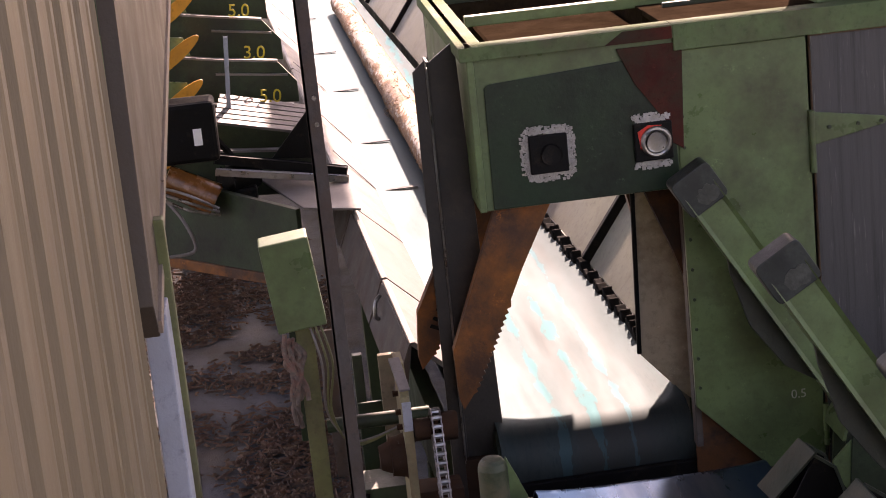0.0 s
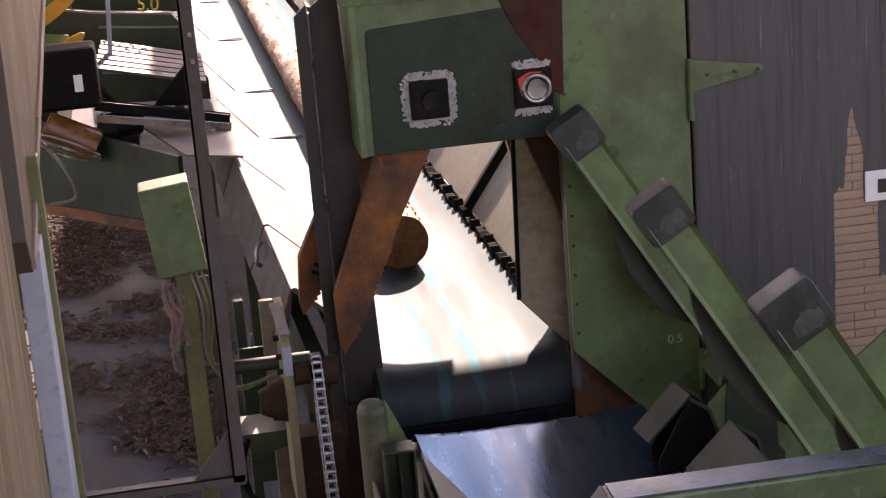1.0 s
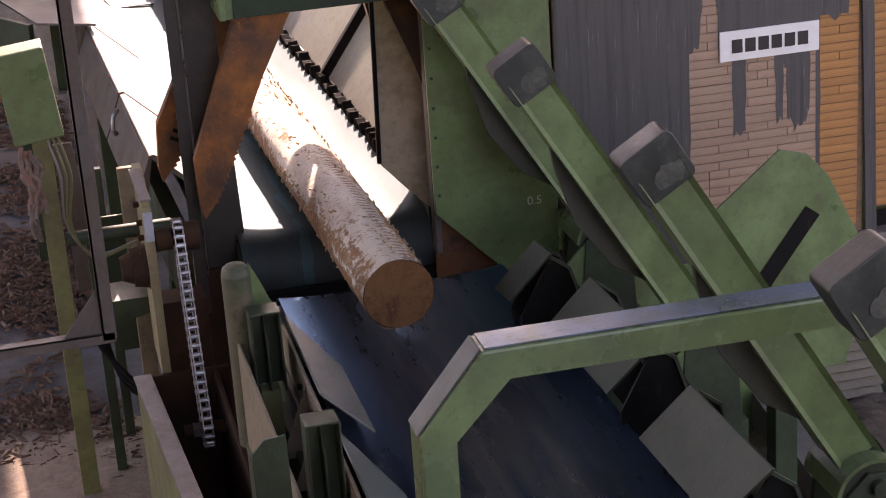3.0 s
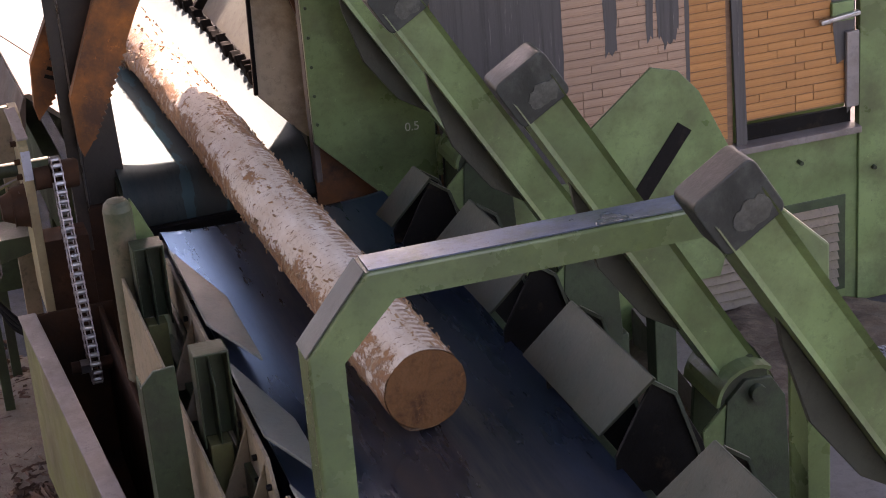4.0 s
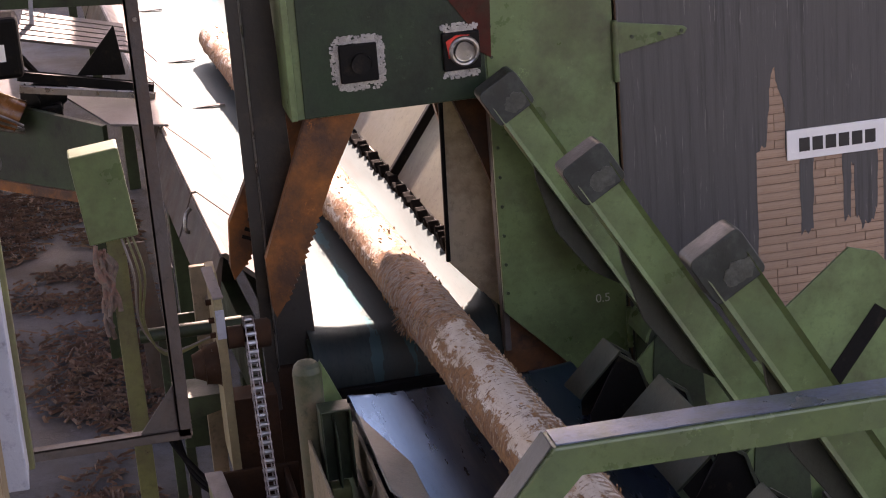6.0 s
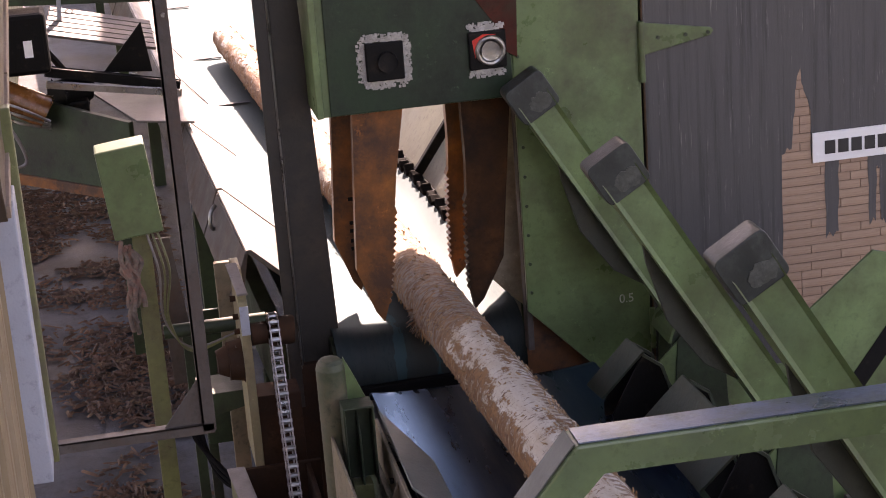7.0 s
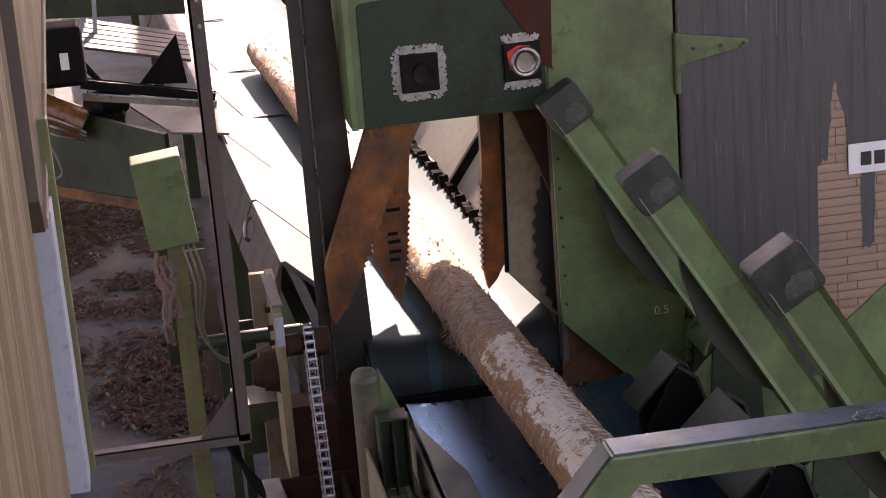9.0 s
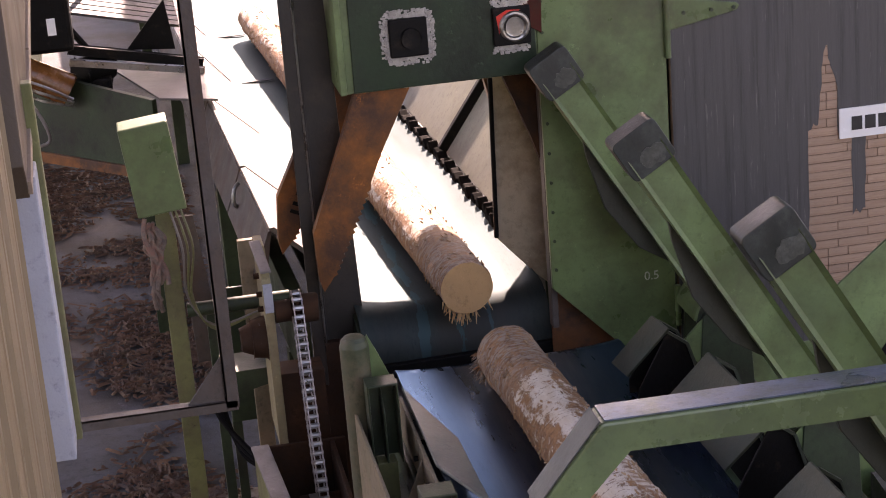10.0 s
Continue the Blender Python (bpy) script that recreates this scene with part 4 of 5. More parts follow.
def left_guide(y0, y1):
    g = thing("side_guide", (0.95, (y0 + y1) / 2, 0), "grey-green angular guide plate over the belt edge", "guide plate", "guides beside the belt")
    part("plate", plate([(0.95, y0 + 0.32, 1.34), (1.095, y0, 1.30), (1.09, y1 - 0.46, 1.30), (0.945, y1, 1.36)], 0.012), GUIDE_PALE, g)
    w = part("web", prism([(y0 + 0.05, 1.02), (y0 + 0.05, 1.20), (y0 + 0.2, 1.33), (y1 - 0.02, 1.34), (y1 - 0.02, 1.02)], "x", 0.925, 0.94), DUSTY, g)
    for y in (y0 + 0.22, y0 + 0.5):
        part("gusset", prism([(0.925, 1.30), (0.925, 1.0), (0.80, 1.0)], "y", y, y + 0.012), DUSTY, g)
    for y in (y0 + 0.14, y0 + 0.36, y0 + 0.62):
        for z in (1.16, 1.25):
            part("bolt", rod((0.908, y, z), (0.926, y, z), 0.012, 8), BLACK, w)
    part("foot", box(0.86, 0.95, y0 + 0.1, y1 - 0.1, 0, 1.03), GREEN_DARK, g)


def guide_channel(x, y, z0, z1):
    g = thing("upright_channel", (x, y, 0), "short upright green steel channel with a stiffener", "steel channel", "upright channels")
    part("back", box(x, x + 0.124, y + 0.10, y + 0.108, z0, z1), GREEN_DARK, g)
    part("flange", box(x, x + 0.008, y, y + 0.10, z0, z1), GREEN_DARK, g)
    part("flange", box(x + 0.116, x + 0.124, y, y + 0.10, z0, z1), GREEN_DARK, g)
    part("stiffener", prism([(y + 0.01, z0), (y + 0.01, z1 - 0.12), (y + 0.1, z1 - 0.04), (y + 0.1, z0)], "x", x + 0.058, x + 0.066), GREEN_DARK, g)
    part("cap", box(x, x + 0.124, y, y + 0.11, z1 - 0.006, z1 + 0.004), GREEN_DARK, g)
    part("leg", box(x + 0.02, x + 0.1, y + 0.02, y + 0.1, 0, z0), GREEN_YEL, g)


def left_side():
    s = thing("side_sheet", (0.75, 6.8, 0), "dusty olive slanted side sheet beside the belt", "side sheet")
    part("sheet", plate([(0.725, 7.2, 0.3), (0.80, 5.0, 0.3), (0.80, 5.0, 1.15), (0.725, 7.2, 1.38)], 0.012), DUSTY, s)
    part("wing", prism([(0.598, 0.2), (0.598, 1.49), (0.645, 1.54), (0.72, 1.545), (0.73, 0.2)], "y", 5.9, 5.915), GREEN_DARK, s)
    part("wing_side", box(0.598, 0.606, 5.9, 6.05, 0.2, 1.47), GREEN_DARK, s)
    p = thing("guard_post", (0.745, 7.2, 0), "round-topped dark green steel post", "post")
    part("tube", join(rod((0.745, 7.2, 0), (0.745, 7.2, 1.65), 0.06, 24, w=0.0), rod((0.745, 7.2, 1.65), (0.745, 7.2, 1.675), 0.06, 24, 0.053), rod((0.745, 7.2, 1.675), (0.745, 7.2, 1.69), 0.053, 24, 0.04), rod((0.745, 7.2, 1.69), (0.745, 7.2, 1.698), 0.04, 24, 0.012)), POST_PAINT, p, smooth=True)
    part("tail_plate", prism([(0.79, 1.66), (0.80, 1.69), (0.84, 1.60), (0.90, 1.45), (0.90, 1.2), (0.79, 1.2)], "y", 7.2, 7.212), GREEN, p)
    guide_channel(0.758, 7.0, 1.2, 1.54)
    guide_channel(0.787, 5.9, 1.2, 1.56)
    # chip trough
    t = thing("chip_trough", (0.53, 7.0, 0), "rusty open chip trough with olive rim", "trough")
    skew = Matrix(((1, -0.06, 0, 0.48), (0, 1, 0, 0), (0, 0, 1, 0), (0, 0, 0, 1)))
    for nm, b, m in (("wall", box(0.335, 0.365, 4.6, 8.03, 0.1, 0.9), GREEN_YEL), ("rim", box(0.325, 0.405, 4.6, 8.03, 0.9, 0.915), GREY), ("liner", box(0.366, 0.374, 4.6, 8.0, 0.15, 0.88), RUST)):
        b.transform(skew)
        part(nm, b, m, t)
    part("wall", box(0.68, 0.70, 4.0, 8.0, 0.1, 0.9), RUST, t)
    part("back_wall", box(0.345, 0.75, 8.0, 8.02, 0.1, 0.91), RUST, t)
    part("liner", box(0.376, 0.68, 4.0, 8.0, 0.12, 0.15), RUST, t)
    part("cross_bar", box(0.345, 0.70, 5.6, 5.64, 0.86, 0.89), STEEL, t)


def chain_drive():
    c = thing("chain_drive", (0.6, 7.95, 0), "steel roller chain running over sprockets on a rusty bearing plate", "chain drive")
    top, bot, r = Vector((0.6, 8.06, 1.53)), Vector((0.6, 7.74, 0.74)), 0.075
    d = (bot - top).normalized()
    side = Vector((0, -d.z, d.y))
    L = (bot - top).length
    per = 2 * L + 2 * math.pi * r
    n = round(per / 0.040)

    def on(s):
        s %= per
        if s < L:
            return top + side * -r + d * s
        s -= L
        if s < math.pi * r:
            a = s / r
            return bot + (-side * math.cos(a) + d * math.sin(a)) * r
        s -= math.pi * r
        if s < L:
            return bot + side * r - d * s
        a = (s - L) / r
        return top + (side * math.cos(a) - d * math.sin(a)) * r
    link = None
    for i in range(n):
        a, b = on(per * i / n), on(per * (i + 1) / n)
        bm = join(beam(a + Vector((-0.019, 0, 0)), b + Vector((-0.019, 0, 0)), 0.005, 0.026, side, 0),
                  beam(a + Vector((0.019, 0, 0)), b + Vector((0.019, 0, 0)), 0.005, 0.026, side, 0),
                  rod(a + Vector((-0.024, 0, 0)), a + Vector((0.024, 0, 0)), 0.010, 8))
        part("chain_link", bm, CHAINM, c)
        part("roller", rod(a + Vector((-0.015, 0, 0)), a + Vector((0.015, 0, 0)), 0.0125, 8), STEEL, c)
    for o in (top, bot):
        pts = []
        for i in range(20):
            a = 2 * math.pi * i / 20
            pts += [(o.y + 0.062 * math.cos(a), o.z + 0.062 * math.sin(a)), (o.y + 0.078 * math.cos(a + 0.157), o.z + 0.078 * math.sin(a + 0.157))]
        s = part("sprocket", prism(pts, "x", 0.594, 0.606, 0), RUST, c)
        part("shaft", rod((0.50, o.y, o.z), (0.69, o.y, o.z), 0.03, 16), RUST, s, smooth=True)
    pl_ = part("bearing_plate", prism([(8.03, 0.89), (8.03, 1.53), (8.05, 1.69), (8.22, 1.79), (8.40, 1.79), (8.40, 0.89)], "x", 0.455, 0.495), BEARING, c, "dusty olive bearing plate")
    # White strip stands in for sunlight on the plate's front rim.
    part("bare_edge", box(0.456, 0.496, 8.022, 8.03, 1.54, 1.675, 0.002), WHITE, pl_, "white strip for the sunlit plate edge")
    for z, y in ((1.60, 8.12), (1.53, 8.12), (1.66, 8.2)):
        part("bolt", rod((0.43, y, z), (0.455, y, z), 0.014, 8), RUST, pl_)
    hb = part("bearing", join(rod((0.34, 8.15, 1.385), (0.39, 8.15, 1.385), 0.055, 24, 0.075, w=0.006), rod((0.39, 8.15, 1.385), (0.455, 8.15, 1.385), 0.085, 24, 0.10, w=0.008)), RUST, c, "rusty round bearing housing", smooth=True)
    for k in range(6):
        t = math.pi * k / 3
        part("flange_bolt", rod((0.425, 8.15 + 0.082 * math.cos(t), 1.385 + 0.082 * math.sin(t)), (0.455, 8.15 + 0.082 * math.cos(t), 1.385 + 0.082 * math.sin(t)), 0.013, 6), RUST_GREY, hb)
    part("cover", plate([(0.452, 8.02, 1.727), (0.50, 8.02, 1.727), (0.48, 8.26, 1.80), (0.43, 8.26, 1.80)], 0.012), GREY, c, "bare grey cover plate")
    part("bearing_cap", rod((0.50, 8.06, 1.53), (0.57, 8.06, 1.53), 0.05, 20, w=0.006), RUST, c, smooth=True)
    part("bearing_cap", rod((0.62, 8.06, 1.53), (0.69, 8.06, 1.53), 0.065, 20, w=0.006), RUST, c, smooth=True)
    part("hub_nut", rod((0.54, 7.74, 0.74), (0.58, 7.74, 0.74), 0.035, 6), STEEL, c)
    part("frame", box(0.50, 0.70, 8.13, 8.3, 0, 1.2), RUST, c)


def portal_hoop():
    h = thing("portal_hoop", (1.68, 4.5, 0), "green square-tube hoop with chamfered corners across the belt", "steel hoop")
    y0, y1 = 4.44, 4.56
    part("tube", prism([(0.889, 0), (0.889, 2.188), (1.071, 2.405), (2.242, 2.398), (2.435, 2.212), (2.455, 0), (2.372, 0), (2.366, 2.172), (2.21, 2.318), (1.14, 2.325), (0.981, 2.162), (0.981, 0)], "y", y0, y1, 0.008), HOOP_GREEN, h)
    # Strip of worn steel that carries the painted sky sheen.
    part("worn_top", plate([(1.08, 4.448, 2.4075), (2.235, 4.448, 2.4005), (2.235, 4.552, 2.4005), (1.08, 4.552, 2.4075)], 0.004, 0), WORN_SKY_TOP, h, "paint worn to steel along the top, tinted with blue sky sheen")
    part("worn_chamfer", plate([(0.887, 4.448, 2.190), (1.069, 4.448, 2.407), (1.069, 4.552, 2.407), (0.887, 4.552, 2.190)], 0.004, 0), RUBBED, h, "paint rubbed to dark steel on the chamfer")
    for x in (0.94, 2.415):
        part("foot_plate", box(x - 0.1, x + 0.1, 4.40, 4.60, 0, 0.015), GREEN_DARK, h)


# ---- control box, hoses ----
def control_box():
    c = thing("control_box", (0.11, 8.7, 0), "small olive green control box on a post", "control box")
    bm = box(-0.045, 0.185, 8.62, 8.80, 1.88, 2.31, 0.008)
    bm.transform(Matrix.Translation((0.07, 8.7, 1.9)) @ Matrix.Rotation(radians(-6), 4, "Y") @ Matrix.Translation((-0.07, -8.7, -1.9)))
    part("housing", bm, GREEN, c)
    part("post", box(0.035, 0.12, 8.68, 8.74, 0, 1.9), GREEN_YEL, c)
    for k in range(3):
        x = 0.10 + 0.025 * k
        part("cable", hose([(x, 8.66, 1.9), (x + 0.04, 8.62, 1.7), (0.14 + 0.01 * k, 8.65, 1.45), (0.25, 8.66, 1.29 - 0.01 * k), (0.46, 8.66, 1.33)], 0.006), GREEN_YEL if k else GREY, c, smooth=True)
    r = thing("hanging_rag", (0.0, 8.66, 1.4), "dirty bundle of rags hanging from the post", "rag")
    rnd = random.Random(3)
    for i in range(9):
        x, y, top = 0.015 + rnd.uniform(-0.03, 0.03), 8.645 + rnd.uniform(-0.02, 0.02), 1.86 - 0.06 * rnd.random()
        low = 1.36 + 0.25 * rnd.random()
        pts = [(x + rnd.uniform(-0.025, 0.025), y + rnd.uniform(-0.02, 0.02), top + (low - top) * k / 5) for k in range(6)]
        part("rag_strip", hose(pts, 0.007 + 0.007 * rnd.random(), 7, 5), RAG, r, smooth=True)
    p = thing("pipe_run", (0.3, 8.7, 0), "horizontal grey pipe and brackets beside the conveyor", "pipe")
    part("upright", box(0.30, 0.35, 9.3, 9.35, 0, 1.5), GREEN_DARK, p)
    part("upright", box(0.42, 0.50, 9.1, 9.14, 0, 1.55), DUSTY, p)
    part("slant_board", plate([(0.16, 9.1, 0.95), (0.30, 9.1, 0.95), (0.22, 9.1, 1.72), (0.13, 9.1, 1.72)], 0.02), RUST_GREY, p, "slanting grey board")
    part("panel", box(0.30, 0.52, 9.2, 9.22, 0.55, 1.28), GREEN_DARK, p)
    part("pipe", rod((0.13, 8.72, 1.36), (0.62, 8.72, 1.36), 0.035, 16), GREEN_DARK, p, smooth=True)
    part("support", box(0.22, 0.27, 8.9, 8.95, 0, 1.3), GREEN_DARK, p)
    part("tray", prism([(0.25, 1.10), (0.48, 1.10), (0.48, 1.02), (0.3, 0.98)], "y", 8.5, 8.75), GREEN_DARK, p)
    for k in range(3):
        part("hose", hose([(0.28, 8.5, 1.08), (0.2 + 0.02 * k, 8.45, 0.95), (0.30, 8.35, 0.8 - 0.03 * k), (0.42, 8.2, 0.7)], 0.012), RUBBER, p, smooth=True)


# ---- log feeder behind ----
def feeder():
    f = thing("step_feeder", (-0.8, 14, 0), "dark green log step feeder with numbered steps", "log feeder")
    part("deck", plate([(0.18, 11.86, 1.66), (0.53, 11.66, 1.66), (0.49, 12.93, 1.66), (-0.15, 13.12, 1.66)], 0.015), SUNPLATE, f, "pale sheet deck")
    part("side_wall", plate([(0.16, 11.96, 1.65), (-1.9, 14.3, 1.9), (-1.9, 14.3, 1.14), (0.16, 11.96, 1.14)], 0.04), GREEN_DARK, f)
    part("lower_edge", plate([(0.16, 11.93, 1.19), (-1.9, 14.27, 1.19), (-1.9, 14.27, 1.12), (0.16, 11.93, 1.12)], 0.04), ORANGE, f, "orange painted lower edge")
    part("body", prism([(14.4, 1.0), (14.4, 1.65), (22.5, 3.1), (22.5, 1.0)], "x", -4.2, -0.7), GREEN_DARK, f)
    for lx, ly in ((0.05, 12.15), (-1.75, 14.2), (-1.2, 20.0), (-4.0, 20.0), (-4.0, 15.0)):
        part("leg", box(lx - 0.06, lx + 0.06, ly, ly + 0.12, 0, 1.3 if ly < 14.3 else 1.05), GREEN_DARK, f)
    # Tall sheet added out of view to cast shade on the yard.
    part("hopper", box(-4.2, -0.72, 14.6, 14.7, 2.0, 4.0), GREEN_DARK, f)
    for i in range(6):
        x0 = -0.34 + 0.01 * i
        part("slat", plate([(x0, 12.75 + 0.11 * i, 2.10 + 0.012 * i), (0.38, 12.75 + 0.11 * i, 1.93 + 0.012 * i), (0.38, 12.82 + 0.11 * i, 1.945 + 0.012 * i), (x0, 12.82 + 0.11 * i, 2.115 + 0.012 * i)], 0.02), SUNPLATE, f, "pale sunlit slat")
    part("guide_bar", beam((-0.35, 12.6, 1.90), (0.50, 12.55, 1.72), 0.07, 0.05), BLACK, f)
    part("guide_bar", beam((-0.35, 12.5, 1.83), (0.50, 12.45, 1.69), 0.05, 0.03), STEEL, f)
    part("knee_plate", prism([(0.02, 1.83), (0.30, 2.14), (0.34, 1.80)], "y", 12.7, 12.72), BLACK, f)
    part("rim_post", beam((-0.23, 13.1, 2.1), (-0.19, 13.1, 2.62), 0.03, 0.03, (0, 1, 0)), WHITE, f)


def feeder_steps():
    """The rising chain of numbered carriers."""
    o = (-0.15, 13.4, 1.4)
    f = thing("step_carriers", o, "dark green rising log carriers with yellow numbers and orange discs", "log carriers")
    for i in range(-1, 9):
        y, z = 13.35 + 0.35 * i, 1.95 + 0.26 * i
        xr = 0.34 - 0.075 * i
        s = part("carrier", prism([(-0.75, z + 0.24), (-0.30, z + 0.16), (xr - 0.12, z + 0.10), (xr, z - 0.05), (xr, z - 0.20), (-0.75, z - 0.12)], "y", y, y + 0.05), GREEN_DARK, f)
        part("carrier_edge", prism([(-0.75, z + 0.24), (-0.30, z + 0.16), (xr - 0.12, z + 0.10), (xr - 0.12, z + 0.115), (-0.30, z + 0.175), (-0.75, z + 0.255)], "y", y - 0.012, y + 0.06, 0), GREY, s)
        part("carrier_edge", prism([(-0.30, z + 0.06), (xr - 0.06, z + 0.0), (xr - 0.06, z + 0.014), (-0.30, z + 0.074)], "y", y - 0.03, y, 0), GREY, s)
        e = part("end_plate", prism([(-1.1, z - 0.1), (-1.1, z + 0.42), (-0.5, z + 0.34), (-0.42, z + 0.05), (-0.6, z - 0.1)], "y", y + 0.06, y + 0.08), GREEN, s)
        disc = [(-0.58 + 0.21 * math.cos(a) * 0.9 + 0.10 * math.sin(a) * 0.5, z + 0.22 + 0.13 * math.sin(a) * 0.7 + 0.11 * math.cos(a)) for a in [2 * math.pi * k / 28 for k in range(28)]]
        part("orange_disc", prism(disc, "y", y - 0.03, y - 0.015, 0), DISC, s, "orange disc")
        if i < 0:
            continue
        t = bpy.data.curves.new("mark", "FONT")
        t.body, t.size, t.extrude = ("5.0", "3.0")[i % 2], 0.13, 0.002
        tmp = new("tmp_text", t)
        me = bpy.data.meshes.new_from_object(tmp.evaluated_get(bpy.context.evaluated_depsgraph_get()))
        bpy.data.objects.remove(tmp)
        me.transform(Matrix.Translation(Vector((xr - 0.36, y - 0.035, z - 0.10 + 0.26)) - ORIGIN[f]) @ Matrix.Rotation(radians(90), 4, "X") @ Matrix.Rotation(radians(-6), 4, "Z"))
        ob = new("length_mark", me)
        me.materials.append(YELLOW)
        ob.parent = f
    return f


def feeder_fixtures():
    l = thing("flood_lamp", (-0.45, 12.8, 1.8), "black box flood lamp with a small white label", "lamp")
    part("housing", box(-0.74, -0.31, 12.45, 12.75, 1.91, 2.31, 0.03), BLACK, l)
    part("tag", box(-0.465, -0.41, 12.444, 12.449, 2.03, 2.14, 0), WHITE_SIGN, l)
    part("bracket", beam((-0.33, 12.75, 2.0), (-0.15, 12.9, 1.7), 0.05, 0.03), BLACK, l)
    b = thing("amber_beacon", (-0.5, 12.7, 1.6), "amber plastic lamp hanging below the flood lamp", "beacon lamp")
    bm = rod((-0.68, 12.45, 1.83), (-0.38, 12.45, 1.66), 0.10, 20, 0.11, w=0.01)
    part("lens", bm, AMBER, b, smooth=True)
    part("cage", join(*[hose([(-0.80, 12.35 + 0.03 * k, 1.83 - 0.03 * k), (-0.58, 12.30 + 0.03 * k, 1.76 - 0.06 * k), (-0.36, 12.35 + 0.03 * k, 1.62 - 0.03 * k)], 0.010) for k in range(3)]), STEEL, b, smooth=True)
    m = thing("feed_motor", (-0.2, 12.6, 1.6), "grimy black motor on the feeder frame", "motor")
    part("body", rod((-0.30, 12.55, 1.74), (-0.12, 12.7, 1.74), 0.10, 20, w=0.02), BLACK, m, smooth=True)
    part("box", box(-0.34, -0.1, 12.5, 12.75, 1.52, 1.70, 0.02), BLACK, m)
    part("cable", hose([(-0.75, 12.5, 1.75), (-0.6, 12.4, 1.55), (-0.55, 12.4, 1.35), (-0.72, 12.4, 1.32)], 0.012), GREY, m, smooth=True)
    # machines beyond the conveyor
    g = thing("far_machine", (2.8, 18, 0), "green and orange machine frame beyond the conveyor", "machine")
    part("frame", box(2.4, 6.0, 17, 17.3, 0, 2.6), GREEN, g)
    part("orange_beam", box(2.2, 6.0, 16.8, 17.0, 2.6, 2.9), ORANGE, g)
    part("strut", beam((2.1, 14.0, 1.9), (2.2, 17.5, 2.7), 0.15, 0.3), GUIDE, g)


# ---- logs ----
def log_mesh(y0, y1, r_at, seed):
    """A tapered, slightly knotted stem along y, its front end at y0."""
    rnd = random.Random(seed)
    bm = bmesh.new()
    seg, n = 40, int((y1 - y0) / 0.045)
    knots = [(y0 + rnd.random() * (y1 - y0), rnd.random() * 2 * math.pi, 0.03 + 0.03 * rnd.random()) for _ in range(int((y1 - y0) * 4))]
    rings = []
    for i in range(n + 1):
        y = y0 + (y1 - y0) * i / n
        ring = []
        for k in range(seg):
            a = 2 * math.pi * k / seg
            r = r_at(y)
            p = Vector((math.cos(a) * 1.5, y * 1.1, math.sin(a) * 1.5))
            r *= 1 + 0.035 * noise.noise(p) + 0.022 * noise.noise(p * 4.1) + 0.018 * noise.noise(Vector((p.x * 9, p.y * 5, p.z * 9)))
            for ky, ka, kr in knots:
                if abs(ky - y) < 0.15:
                    d = math.hypot(y - ky, r * ((a - ka + math.pi) % (2 * math.pi) - math.pi))
                    r += 0.012 * math.exp(-(d / kr) ** 2)
            ring.append(bm.verts.new((r * math.cos(a), y, r * math.sin(a))))
        rings.append(ring)
    for a, b in zip(rings, rings[1:]):
        for k in range(seg):
            bm.faces.new((a[k], a[(k + 1) % seg], b[(k + 1) % seg], b[k]))
    return bm


def radius(s):
    return 0.15 - 0.025 * s / 4.75 if s < 4.75 else 0.125 - 0.013 * (s - 4.75) / 6.6


def end_disc(y, r, seed, th=0.006):
    bm = bmesh.new()
    rings = []
    for rr in (1.0, 0.75, 0.5, 0.25):
        rings.append([bm.verts.new((r * rr * math.cos(2 * math.pi * k / 40) * (1 + 0.01 * noise.noise(Vector((k, seed, 0)))), y + (0.004 if rr < 1 else 0) * noise.noise(Vector((k * 0.3, rr * 9, seed))), r * rr * math.sin(2 * math.pi * k / 40))) for k in range(40)])
    for a, b in zip(rings, rings[1:]):
        for k in range(40):
            bm.faces.new((a[k], a[(k + 1) % 40], b[(k + 1) % 40], b[k]))
    bm.faces.new(rings[-1])
    return bm


def bark_shreds(bm_seed, y, r, n, down):
    rnd = random.Random(bm_seed)
    bm = bmesh.new()
    for i in range(n):
        a = down + rnd.gauss(0, 0.55)
        p = Vector((r * math.cos(a), y + rnd.uniform(0.0, 0.06), r * math.sin(a)))
        q = p + Vector((0.03 * math.cos(a) + rnd.uniform(-0.02, 0.02), rnd.uniform(-0.05, 0.01), 0.03 * math.sin(a) - 0.025 * rnd.random()))
        bm = join(bm, rod(p, q, 0.005, 4, 0.001))
    return bm


CUT_AT = 4.52


